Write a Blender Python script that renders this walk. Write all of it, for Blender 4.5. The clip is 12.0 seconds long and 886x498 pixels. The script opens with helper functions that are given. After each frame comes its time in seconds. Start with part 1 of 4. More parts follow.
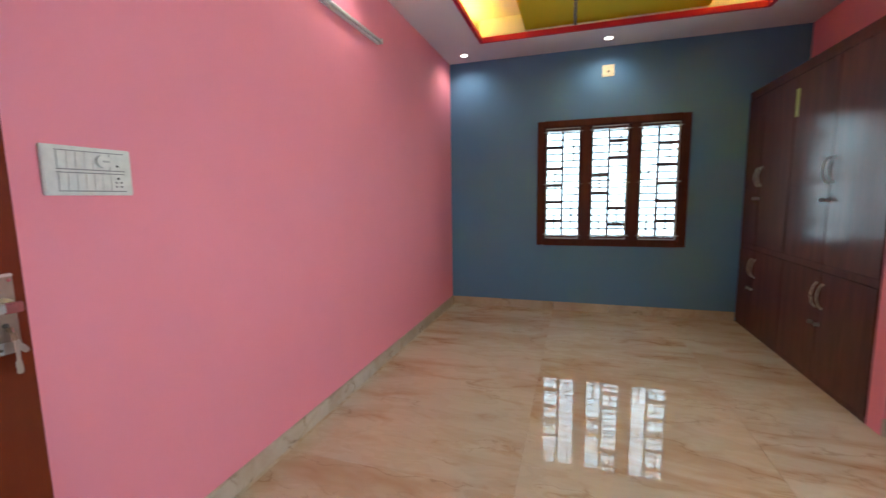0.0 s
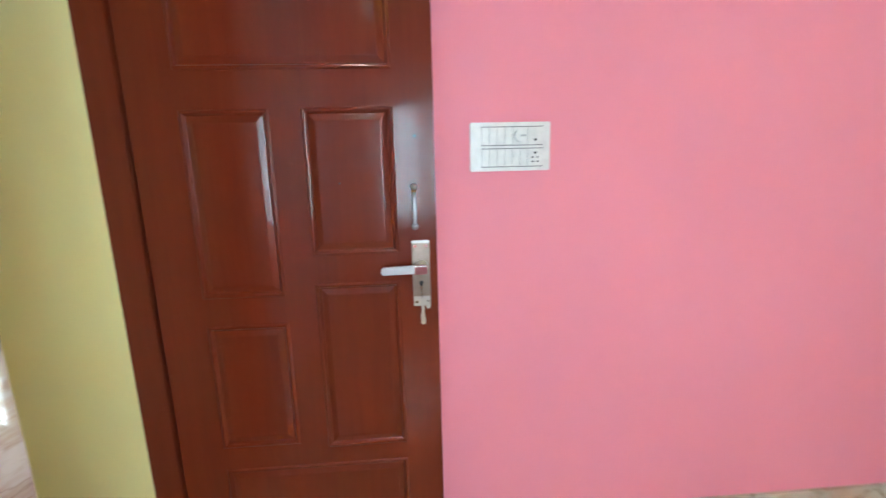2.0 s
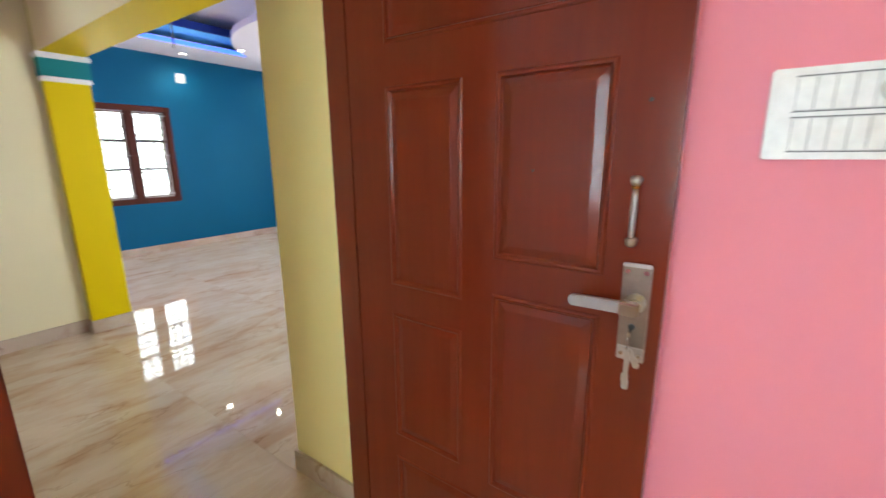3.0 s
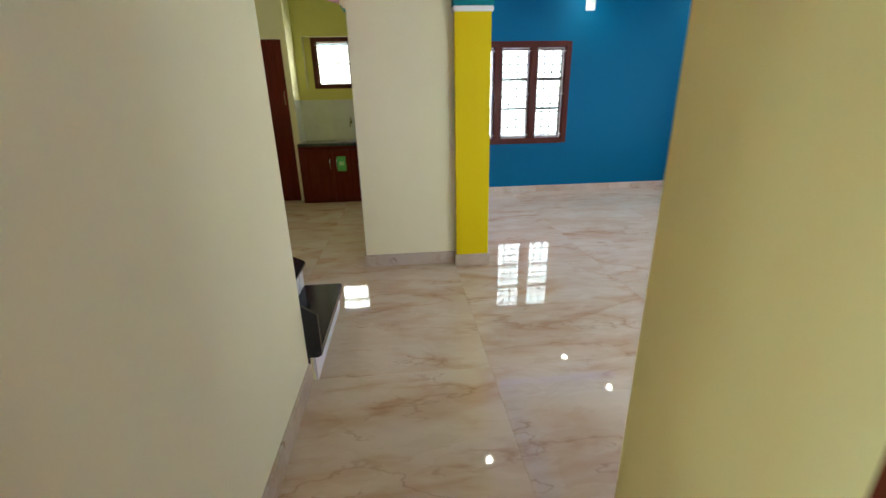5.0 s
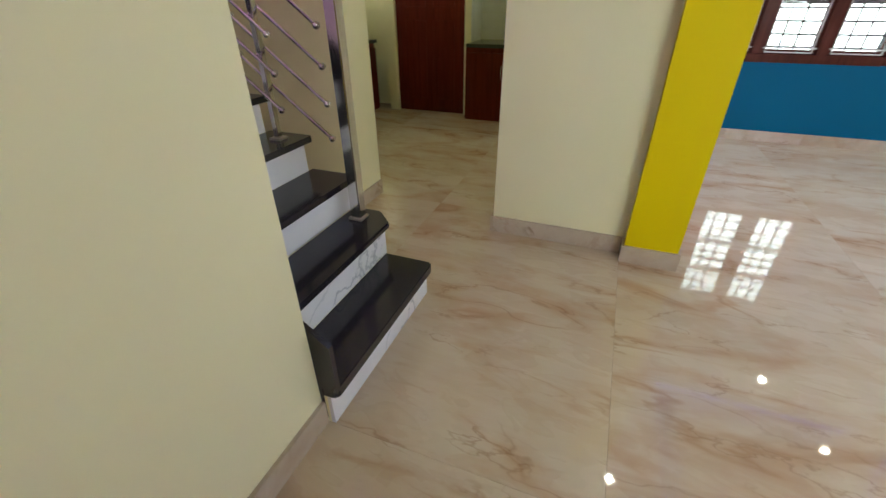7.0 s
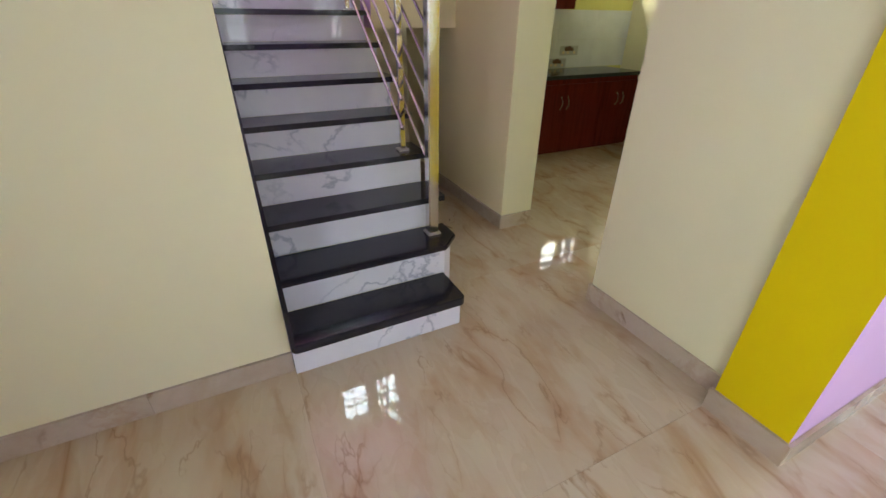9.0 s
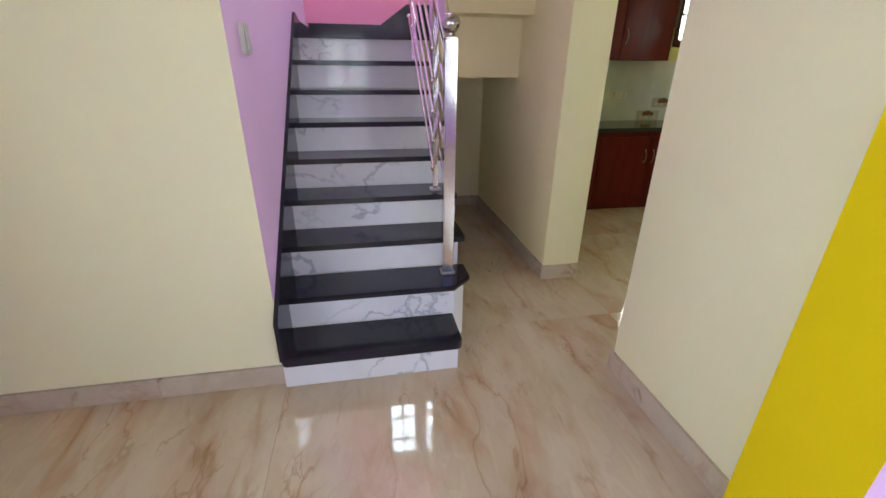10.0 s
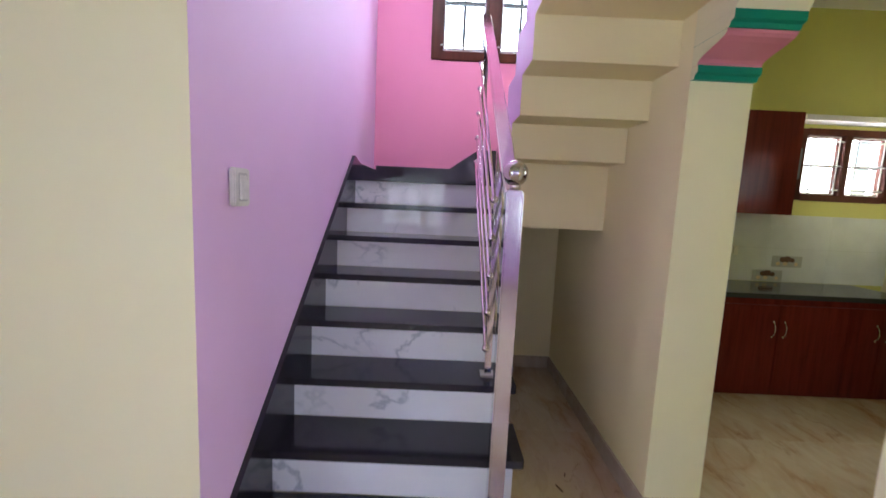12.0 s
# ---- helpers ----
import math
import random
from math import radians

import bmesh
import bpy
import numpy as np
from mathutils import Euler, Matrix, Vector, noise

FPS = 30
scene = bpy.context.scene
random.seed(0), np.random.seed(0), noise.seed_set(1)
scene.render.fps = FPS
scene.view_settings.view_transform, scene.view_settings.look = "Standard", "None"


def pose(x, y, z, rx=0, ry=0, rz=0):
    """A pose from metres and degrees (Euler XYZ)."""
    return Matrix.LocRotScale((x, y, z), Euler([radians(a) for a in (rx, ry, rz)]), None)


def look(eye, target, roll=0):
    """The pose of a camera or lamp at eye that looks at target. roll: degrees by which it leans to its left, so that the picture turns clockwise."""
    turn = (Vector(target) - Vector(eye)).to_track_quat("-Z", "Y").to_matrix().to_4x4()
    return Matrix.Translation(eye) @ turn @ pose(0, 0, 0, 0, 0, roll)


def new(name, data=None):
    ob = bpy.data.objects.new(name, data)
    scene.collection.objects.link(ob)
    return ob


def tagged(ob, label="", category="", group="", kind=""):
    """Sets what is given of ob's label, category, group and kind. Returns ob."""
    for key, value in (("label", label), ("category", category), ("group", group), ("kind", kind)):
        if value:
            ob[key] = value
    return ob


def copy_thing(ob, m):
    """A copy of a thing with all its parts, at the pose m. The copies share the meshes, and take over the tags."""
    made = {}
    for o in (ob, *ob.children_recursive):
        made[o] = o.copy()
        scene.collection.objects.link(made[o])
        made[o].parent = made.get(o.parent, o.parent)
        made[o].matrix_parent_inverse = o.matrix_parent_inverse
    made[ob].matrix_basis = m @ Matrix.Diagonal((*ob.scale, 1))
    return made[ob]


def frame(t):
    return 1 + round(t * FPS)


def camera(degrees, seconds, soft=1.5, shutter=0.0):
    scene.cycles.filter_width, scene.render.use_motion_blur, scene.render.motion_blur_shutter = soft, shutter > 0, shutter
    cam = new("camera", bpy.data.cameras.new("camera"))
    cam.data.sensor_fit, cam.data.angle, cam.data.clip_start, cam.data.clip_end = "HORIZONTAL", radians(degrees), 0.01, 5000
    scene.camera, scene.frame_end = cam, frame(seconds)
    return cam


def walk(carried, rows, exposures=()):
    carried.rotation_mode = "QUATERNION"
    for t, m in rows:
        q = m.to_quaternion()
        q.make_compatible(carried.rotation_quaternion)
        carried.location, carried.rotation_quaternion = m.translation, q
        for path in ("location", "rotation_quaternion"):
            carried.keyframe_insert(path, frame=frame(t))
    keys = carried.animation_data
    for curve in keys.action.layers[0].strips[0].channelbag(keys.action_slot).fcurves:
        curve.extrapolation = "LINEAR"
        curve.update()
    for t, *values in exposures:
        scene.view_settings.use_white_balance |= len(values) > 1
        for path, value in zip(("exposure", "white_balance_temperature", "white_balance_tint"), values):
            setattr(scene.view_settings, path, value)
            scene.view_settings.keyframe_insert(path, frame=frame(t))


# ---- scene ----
cam = camera(93.6, 12.0, 1.5, 0.3)
PATH = [
    (0, (0.015, -0.056, 1.343), (-0.589, 1.835, 1.096), -0.9),
    (0.5, (0.009, 0.098, 1.382), (-1.038, 1.777, 1.09), -1.5),
    (1, (-0.016, 0.235, 1.386), (-1.494, 1.543, 1.063), -1.8),
    (1.5, (-0.045, 0.415, 1.375), (-1.862, 1.177, 1.035), -1.8),
    (2, (-0.121, 0.567, 1.378), (-2.08, 0.7, 0.999), -1.4),
    (2.5, (-0.288, 0.645, 1.392), (-2.173, 0.128, 0.968), -0.8),
    (3, (-0.497, 0.723, 1.378), (-2.092, -0.4, 0.936), -0.4),
    (3.5, (-0.693, 0.646, 1.361), (-1.884, -0.885, 0.873), -0.5),
    (3.7, (-0.777, 0.573, 1.349), (-1.793, -1.074, 0.844), -0.8),
    (5.3, (-1.043, -0.297, 1.295), (-1.089, -2.166, 0.585), -1.3),
    (5.5, (-1.061, -0.434, 1.287), (-1.032, -2.288, 0.537), -1.4),
    (6, (-1.094, -0.746, 1.254), (-0.888, -2.537, 0.389), -1.2),
    (6.5, (-1.111, -1.018, 1.248), (-0.71, -2.722, 0.28), -0.9),
    (7, (-1.228, -1.196, 1.257), (-0.601, -2.788, 0.221), -0.4),
    (7.5, (-1.39, -1.345, 1.249), (-0.509, -2.791, 0.184), 0.2),
    (7.7, (-1.467, -1.403, 1.262), (-0.479, -2.779, 0.198), 0.3),
    (9.3, (-2.084, -2.044, 1.366), (-0.435, -2.677, 0.428), 0.7),
    (9.5, (-2.127, -2.149, 1.36), (-0.425, -2.688, 0.459), 0.7),
    (10, (-2.132, -2.332, 1.35), (-0.334, -2.674, 0.545), 0.6),
    (10.5, (-2.056, -2.464, 1.365), (-0.196, -2.663, 0.658), 1.3),
    (11, (-1.937, -2.547, 1.367), (-0.028, -2.648, 0.78), 1.9),
    (11.5, (-1.727, -2.529, 1.397), (0.224, -2.565, 0.961), 2.4),
    (12, (-1.496, -2.505, 1.428), (0.49, -2.515, 1.187), 2.6),
]
walk(cam, [(t, look(eye, target, roll)) for t, eye, target, roll in PATH],
     [(0, -0.38, 6300, 4), (0.5, -0.32, 6700, 6), (1.0, -0.12, 8300, 8), (1.5, 0.14, 7200, 4), (2.0, 0.20, 5950, -2), (2.5, 0.06, 6350, 2), (3.7, 0.32, 7000, 4), (5.3, -0.15, 6250, -2),
      (7.5, -0.15, 6700, -3), (9.3, 0.06, 6350, 5), (10.5, 0.32, 6000, 8), (11.0, 0.36, 5900, 10), (12.0, 0.12, 5950, 12)])

# ---- light ----
world = bpy.data.worlds.new("sky")
scene.world = world
world.use_nodes = True
_nt = world.node_tree
_bg = _nt.nodes["Background"]
_sky = _nt.nodes.new("ShaderNodeTexSky")
_sky.sky_type, _sky.sun_disc, _sky.sun_elevation, _sky.sun_rotation = "NISHITA", False, radians(50), radians(120)
_nt.links.new(_sky.outputs[0], _bg.inputs[0])
_bg.inputs[1].default_value = 0.15
_sun = bpy.data.lights.new("sun", "SUN")
_sun.energy, _sun.angle, _sun.color = 0.7, radians(12), (1, 0.95, 0.88)
new("sun", _sun).matrix_world = look((20, -12, 30), (0, 0, 0))


def window_light(p, toward, w, h, power, color=(0.88, 0.94, 1.0)):
    """Sky light that enters through a window's opening."""
    li = bpy.data.lights.new("window_sky", "AREA")
    li.shape, li.size, li.size_y, li.energy, li.color = "RECTANGLE", w, h, power, color
    ob = new("window_sky", li)
    ob.matrix_world = look(p, toward)
    return ob


window_light((0.37, 5.24, 1.46), (0.37, 0, 1.46), 1.5, 1.36, 52, (0.66, 0.84, 1.0))
window_light((2.42, 0.95, 1.46), (0, 0.95, 1.46), 1.5, 1.36, 150, (0.74, 0.86, 1.0))
window_light((-2.62, -6.50, 1.41), (-2.62, 0, 1.41), 1.5, 1.28, 48)
window_light((-5.92, -4.62, 1.41), (0, -4.62, 1.41), 1.6, 1.28, 70)
window_light((-5.92, -1.85, 1.41), (0, -1.85, 1.41), 1.4, 1.28, 32)
# added light through the unseen end-wall window, for the pillar faces opposite
window_light((-3.3, -0.18, 1.41), (-3.3, -5, 1.41), 2.2, 1.28, 100)
window_light((2.38, -2.83, 3.22), (0, -2.83, 3.0), 0.95, 1.3, 82, (0.76, 0.88, 1.0))
# added light from above, through an unseen upstairs window, to brighten the stairs
window_light((-0.66, -2.7, 4.3), (2, -2.7, 3.9), 1.2, 1.2, 62)
window_light((-0.36, -6.92, 1.84), (-0.36, 0, 1.84), 1.05, 0.58, 38, (1.0, 0.97, 0.90))
window_light((2.52, -6.02, 1.88), (0, -6.02, 1.88), 0.75, 0.58, 44, (1.0, 0.97, 0.90))


def downlight(x, y, z, power=14):
    li = bpy.data.lights.new("spot_glow", "SPOT")
    li.energy, li.spot_size, li.spot_blend, li.shadow_soft_size, li.color = power, radians(150), 0.8, 0.03, (1, 0.95, 0.86)
    new("spot_glow", li).matrix_world = look((x, y, z - 0.02), (x, y, 0))


# ---- materials ----
def material(name):
    m = bpy.data.materials.new(name)
    m.use_nodes = True
    return m, m.node_tree.nodes, m.node_tree.links, m.node_tree.nodes["Principled BSDF"]


def noise_node(n, l, coord, scale, detail=4, rough=0.5, dist=0.0):
    t = n.new("ShaderNodeTexNoise")
    t.inputs["Scale"].default_value, t.inputs["Detail"].default_value = scale, detail
    t.inputs["Roughness"].default_value, t.inputs["Distortion"].default_value = rough, dist
    l.new(coord, t.inputs["Vector"])
    return t.outputs["Fac"]


def ramp(n, l, fac, stops):
    r = n.new("ShaderNodeValToRGB")
    els = r.color_ramp.elements
    while len(els) < len(stops):
        els.new(0.5)
    for e, (p, c) in zip(els, stops):
        e.position, e.color = p, (*c, 1)
    l.new(fac, r.inputs[0])
    return r.outputs[0]


def bump(n, l, p, fac, strength, distance=0.01):
    b = n.new("ShaderNodeBump")
    b.inputs["Strength"].default_value, b.inputs["Distance"].default_value = strength, distance
    l.new(fac, b.inputs["Height"])
    l.new(b.outputs[0], p.inputs["Normal"])


def shade(c, k):
    return tuple(min(1, v * k) for v in c)


def paint(name, color, rough=0.6):
    """Rolled emulsion: faint roller blotches, fine stipple."""
    m, n, l, p = material(name)
    co = n.new("ShaderNodeTexCoord").outputs["Object"]
    big = noise_node(n, l, co, 1.3, 3, 0.6)
    l.new(ramp(n, l, big, [(0.3, shade(color, 0.97)), (0.7, shade(color, 1.02))]), p.inputs["Base Color"])
    p.inputs["Roughness"].default_value, p.inputs["Specular IOR Level"].default_value = rough, 0.15
    bump(n, l, p, noise_node(n, l, co, 160, 2), 0.06, 0.002)
    return m


def plain(name, color, rough=0.4, metal=0.0, grain=40, amount=0.08):
    m, n, l, p = material(name)
    co = n.new("ShaderNodeTexCoord").outputs["Object"]
    f = noise_node(n, l, co, grain, 3)
    l.new(ramp(n, l, f, [(0.3, shade(color, 1 - amount)), (0.7, shade(color, 1 + amount))]), p.inputs["Base Color"])
    p.inputs["Roughness"].default_value, p.inputs["Metallic"].default_value = rough, metal
    return m


def stretched(n, l, sx, sy, sz, source="Object", random_shift=True):
    co = n.new("ShaderNodeTexCoord").outputs[source]
    mp = n.new("ShaderNodeMapping")
    mp.inputs["Scale"].default_value = (sx, sy, sz)
    l.new(co, mp.inputs["Vector"])
    if random_shift:
        info = n.new("ShaderNodeObjectInfo")
        mul = n.new("ShaderNodeMath")
        mul.operation = "MULTIPLY"
        mul.inputs[1].default_value = 60
        l.new(info.outputs["Random"], mul.inputs[0])
        l.new(mul.outputs[0], mp.inputs["Location"])
    return mp.outputs[0]


def mix(n, l, fac, a, b):
    x = n.new("ShaderNodeMix")
    x.data_type = "RGBA"
    for s, v in ((x.inputs["Factor"], fac), (x.inputs["A"], a), (x.inputs["B"], b)):
        if isinstance(v, (tuple, float, int)):
            s.default_value = (*v, 1) if isinstance(v, tuple) else v
        else:
            l.new(v, s)
    return x.outputs["Result"]


def ridge(n, l, fac, width):
    """A thin line where the noise crosses its middle."""
    a = n.new("ShaderNodeMath")
    a.operation = "SUBTRACT"
    a.inputs[1].default_value = 0.5
    l.new(fac, a.inputs[0])
    b = n.new("ShaderNodeMath")
    b.operation = "ABSOLUTE"
    l.new(a.outputs[0], b.inputs[0])
    return ramp(n, l, b.outputs[0], [(0.0, (1, 1, 1)), (width, (0, 0, 0))])


def polished_tile(name, light, mid, vein, sx, sy, rough=0.05, vein_width=0.012, streak=0.5, lean=0.12, gate_at=0.52):
    """Glazed stone-look tile: cloudy body, soft brown streaks and a few thin broken veins."""
    m, n, l, p = material(name)
    co = stretched(n, l, sx, sy, sx)
    co.node.inputs["Rotation"].default_value = (lean if sx == sy else 0, 0, lean)
    patch = noise_node(n, l, co, 1.1, 6, 0.6, 0.5)
    body = ramp(n, l, patch, [(0.36, mid), (0.55, light), (0.8, shade(light, 1.06))])
    cloud = noise_node(n, l, co, 6.0, 5, 0.65, 0.3)
    body = mix(n, l, ramp(n, l, cloud, [(0.42, (0, 0, 0)), (0.8, (0.4, 0.4, 0.4))]), body, shade(mid, 0.95))
    wide = ridge(n, l, noise_node(n, l, co, 0.85, 7, 0.6, 0.5), 0.032)
    gate = ramp(n, l, noise_node(n, l, co, 1.4, 2), [(0.45, (0, 0, 0)), (0.62, (streak, streak, streak))])
    thin = ridge(n, l, noise_node(n, l, co, 1.2, 6, 0.55, 0.3), vein_width)
    gate2 = ramp(n, l, noise_node(n, l, co, 2.3, 2), [(gate_at, (0, 0, 0)), (gate_at + 0.12, (0.85, 0.85, 0.85))])
    for line, mask, k in ((wide, gate, 1.45), (thin, gate2, 1.0)):
        mul = n.new("ShaderNodeMix")
        mul.data_type, mul.blend_type = "RGBA", "MULTIPLY"
        mul.inputs["Factor"].default_value = 1
        l.new(line, mul.inputs["A"]), l.new(mask, mul.inputs["B"])
        body = mix(n, l, mul.outputs["Result"], body, shade(vein, k))
    l.new(body, p.inputs["Base Color"])
    p.inputs["Roughness"].default_value = rough
    p.inputs["IOR"].default_value = 1.55
    bump(n, l, p, noise_node(n, l, co, 0.8, 1), 0.02, 0.004)
    return m


def cloudy_tile(name, light, mid, tan, vein, sx, sy, rough=0.045):
    """Polished onyx-look tile: overlapping pale patches, tan smudges, and fine cracks that run inside the smudges."""
    m, n, l, p = material(name)
    co = stretched(n, l, sx, sy, sx)
    co.node.inputs["Rotation"].default_value = (0, 0, 0.16)
    body = ramp(n, l, noise_node(n, l, co, 1.0, 7, 0.62, 0.4), [(0.30, mid), (0.50, light), (0.72, shade(light, 1.06))])
    for scale, edge, amount, tint in ((1.7, 0.50, 0.30, mid), (2.9, 0.53, 0.28, shade(light, 1.12)), (4.6, 0.55, 0.24, shade(mid, 0.9))):
        plate = noise_node(n, l, co, scale, 3, 0.5, 0.9)
        body = mix(n, l, ramp(n, l, plate, [(edge - 0.006, (0, 0, 0)), (edge + 0.012, (amount,) * 3), (edge + 0.2, (0, 0, 0))]), body, tint)
    line = noise_node(n, l, co, 0.95, 5, 0.52, 0.6)
    line2 = noise_node(n, l, co, 1.5, 5, 0.5, 0.2)
    line3 = noise_node(n, l, co, 2.2, 5, 0.5, 0.12)
    gate = noise_node(n, l, co, 1.25, 3, 0.55)
    gate2 = noise_node(n, l, co, 3.1, 2)
    for src, width, g, lo, hi, amount, tint in ((line, 0.085, gate, 0.42, 0.62, 0.55, tan), (line2, 0.050, gate2, 0.45, 0.64, 0.45, tan), (line, 0.016, gate2, 0.48, 0.62, 0.50, shade(tan, 0.8)), (line2, 0.008, gate, 0.48, 0.57, 0.48, vein), (line3, 0.007, gate2, 0.51, 0.60, 0.45, vein)):
        mul = n.new("ShaderNodeMix")
        mul.data_type, mul.blend_type = "RGBA", "MULTIPLY"
        mul.inputs["Factor"].default_value = 1
        l.new(ridge(n, l, src, width), mul.inputs["A"])
        l.new(ramp(n, l, g, [(lo, (0, 0, 0)), (hi, (amount,) * 3)]), mul.inputs["B"])
        body = mix(n, l, mul.outputs["Result"], body, tint)
    l.new(body, p.inputs["Base Color"])
    p.inputs["Roughness"].default_value, p.inputs["IOR"].default_value = rough, 1.55
    bump(n, l, p, noise_node(n, l, co, 0.8, 1), 0.005, 0.004)
    return m


def wood(name, dark, light, rough=0.2, along="z", coat=0.4):
    m, n, l, p = material(name)
    s = {"z": (14, 14, 0.9), "x": (0.9, 14, 14), "y": (14, 0.9, 14)}[along]
    co = stretched(n, l, *s)
    grain = noise_node(n, l, co, 2.2, 8, 0.6, 0.4)
    l.new(ramp(n, l, grain, [(0.3, dark), (0.7, light)]), p.inputs["Base Color"])
    p.inputs["Roughness"].default_value, p.inputs["Coat Weight"].default_value = min(1, rough * 2.2), coat
    p.inputs["Specular IOR Level"].default_value, p.inputs["Coat Roughness"].default_value = 0.07, rough * 0.7
    co2 = n.new("ShaderNodeTexCoord").outputs["Object"]
    bump(n, l, p, noise_node(n, l, co2, 5, 3), 0.025, 0.01)
    return m


def glow(name, color, strength):
    m, n, l, p = material(name)
    p.inputs["Base Color"].default_value = (*color, 1)
    p.inputs["Emission Color"].default_value = (*color, 1)
    p.inputs["Emission Strength"].default_value = strength
    return m


def clear_glass(name):
    m, n, l, p = material(name)
    p.inputs["Base Color"].default_value = (0.95, 0.98, 0.97, 1)
    p.inputs["Transmission Weight"].default_value, p.inputs["Roughness"].default_value = 1.0, 0.0
    p.inputs["IOR"].default_value = 1.45
    return m


PINK = paint("pink_paint", (0.79, 0.262, 0.325))
BLUE = paint("slate_blue_paint", (0.112, 0.222, 0.37))
SKYBLUE = paint("pale_blue_paint", (0.35, 0.55, 0.68))
CREAM = paint("cream_paint", (0.80, 0.745, 0.495))
# cream with the warm bounce light under the stairs mixed into its colour
BOUNCECREAM = paint("bounce_lit_cream_paint", (0.87, 0.765, 0.47))
PIERCREAM = paint("deep_cream_paint", (0.86, 0.77, 0.36))
WHITE = paint("white_paint", (0.78, 0.76, 0.78))
YELLOW = paint("yellow_paint", (0.68, 0.51, 0.002))
TEAL = paint("teal_paint", (0.001, 0.102, 0.20))
LILAC = paint("lilac_paint", (0.75, 0.505, 0.77))
# the same lilac darkened: shade on the window wall put into its colour
LILAC_SHADE = paint("shaded_lilac_paint", (0.47, 0.27, 0.54))
ROSE = paint("rose_paint", (0.74, 0.27, 0.44))
LIME = paint("lime_paint", (0.60, 0.58, 0.20))
MAROON = paint("crimson_paint", (0.42, 0.02, 0.05))
GOLD = paint("ceiling_yellow_paint", (0.60, 0.48, 0.01))
BAND_TEAL = paint("capital_teal_paint", (0.01, 0.19, 0.22))
BAND_GREEN = paint("corbel_green_paint", (0.01, 0.24, 0.15))
BAND_PINK = paint("corbel_pink_paint", (0.70, 0.25, 0.32))
NAVY = paint("navy_paint", (0.01, 0.03, 0.20))
CYAN = paint("ceiling_blue_paint", (0.15, 0.50, 0.80))
TILE = cloudy_tile("marble_look_floor_tile", (0.57, 0.475, 0.345), (0.50, 0.375, 0.245), (0.42, 0.235, 0.112), (0.25, 0.140, 0.072), 0.75, 1.9, 0.035)
SKIRT = polished_tile("marble_look_skirting", (0.53, 0.44, 0.345), (0.45, 0.345, 0.245), (0.28, 0.19, 0.125), 2.2, 2.2, 0.12, 0.02)
GROUT = plain("beige_grout", (0.38, 0.30, 0.22), 0.8)
RISER = polished_tile("white_veined_marble", (0.77, 0.76, 0.78), (0.74, 0.73, 0.76), (0.36, 0.38, 0.43), 0.95, 0.95, 0.06, 0.011, 0.16, 0.6, 0.44)
GRANITE = plain("black_granite", (0.018, 0.016, 0.023), 0.13, 0, 260, 0.5)
COUNTER = plain("dark_grey_granite", (0.05, 0.055, 0.05), 0.12, 0, 220, 0.5)
DOORWOOD = wood("varnished_red_wood", (0.116, 0.0160, 0.0055), (0.134, 0.0198, 0.0068), 0.16, "z", 0.6)
LAMINATE = wood("dark_brown_laminate", (0.060, 0.016, 0.009), (0.112, 0.031, 0.018), 0.27, "z", 0.75)
KITCHENWOOD = wood("dark_red_laminate", (0.085, 0.010, 0.006), (0.15, 0.019, 0.011), 0.25, "z", 0.2)
WINWOOD = wood("dark_brown_window_wood", (0.06, 0.016, 0.010), (0.10, 0.028, 0.018), 0.35, "z", 0.15)
STEEL = plain("polished_steel", (0.62, 0.60, 0.57), 0.12, 1.0, 30, 0.03)
SATIN = plain("satin_nickel", (0.50, 0.46, 0.42), 0.3, 1.0, 80, 0.05)
# nickel tinted brown: the door's reflection is put into the base colour
REFLECTNICKEL = plain("nickel_with_door_reflection", (0.27, 0.205, 0.165), 0.3, 1.0, 80, 0.06)
SILVER = plain("bright_lever_metal", (0.44, 0.42, 0.40), 0.34, 1.0, 60, 0.04)
IRON = plain("dark_iron", (0.06, 0.055, 0.05), 0.5)
GRILLE = plain("white_painted_iron", (0.62, 0.60, 0.58), 0.45)
PLASTIC = plain("white_plastic", (0.72, 0.70, 0.66), 0.25)
# white plastic's shaded copy: shade in the gaps round switches, as colour
GREYPLASTIC = plain("shaded_plastic", (0.42, 0.41, 0.39), 0.4)
CREAMPLASTIC = plain("cream_plastic", (0.72, 0.58, 0.36), 0.35)
DARK = plain("dark_hole", (0.02, 0.02, 0.02), 0.6)
GREYLINE = plain("grey_gap", (0.12, 0.12, 0.12), 0.6)
SPLASH = plain("grey_white_wall_tile", (0.64, 0.66, 0.67), 0.12, 0, 6, 0.05)
STICKER = plain("green_sticker", (0.10, 0.35, 0.08), 0.5)
BROWNFRUIT = plain("brown_print", (0.12, 0.055, 0.03), 0.4)
CREAMPRINT = plain("cream_print", (0.62, 0.48, 0.30), 0.4)
GREYPRINT = plain("grey_print", (0.40, 0.40, 0.38), 0.3)
TUBE = plain("white_batten", (0.72, 0.66, 0.64), 0.35)
LAMPGLOW = glow("downlight_lens", (1, 0.96, 0.88), 18)
LEDYELLOW = glow("yellow_led_strip", (1.0, 0.60, 0.07), 125)
LEDBLUE = glow("blue_led_strip", (0.03, 0.10, 1.0), 3.4)
GLASS = clear_glass("window_glass")
OUTWALL = plain("pale_outside_render", (0.75, 0.76, 0.74), 0.8)


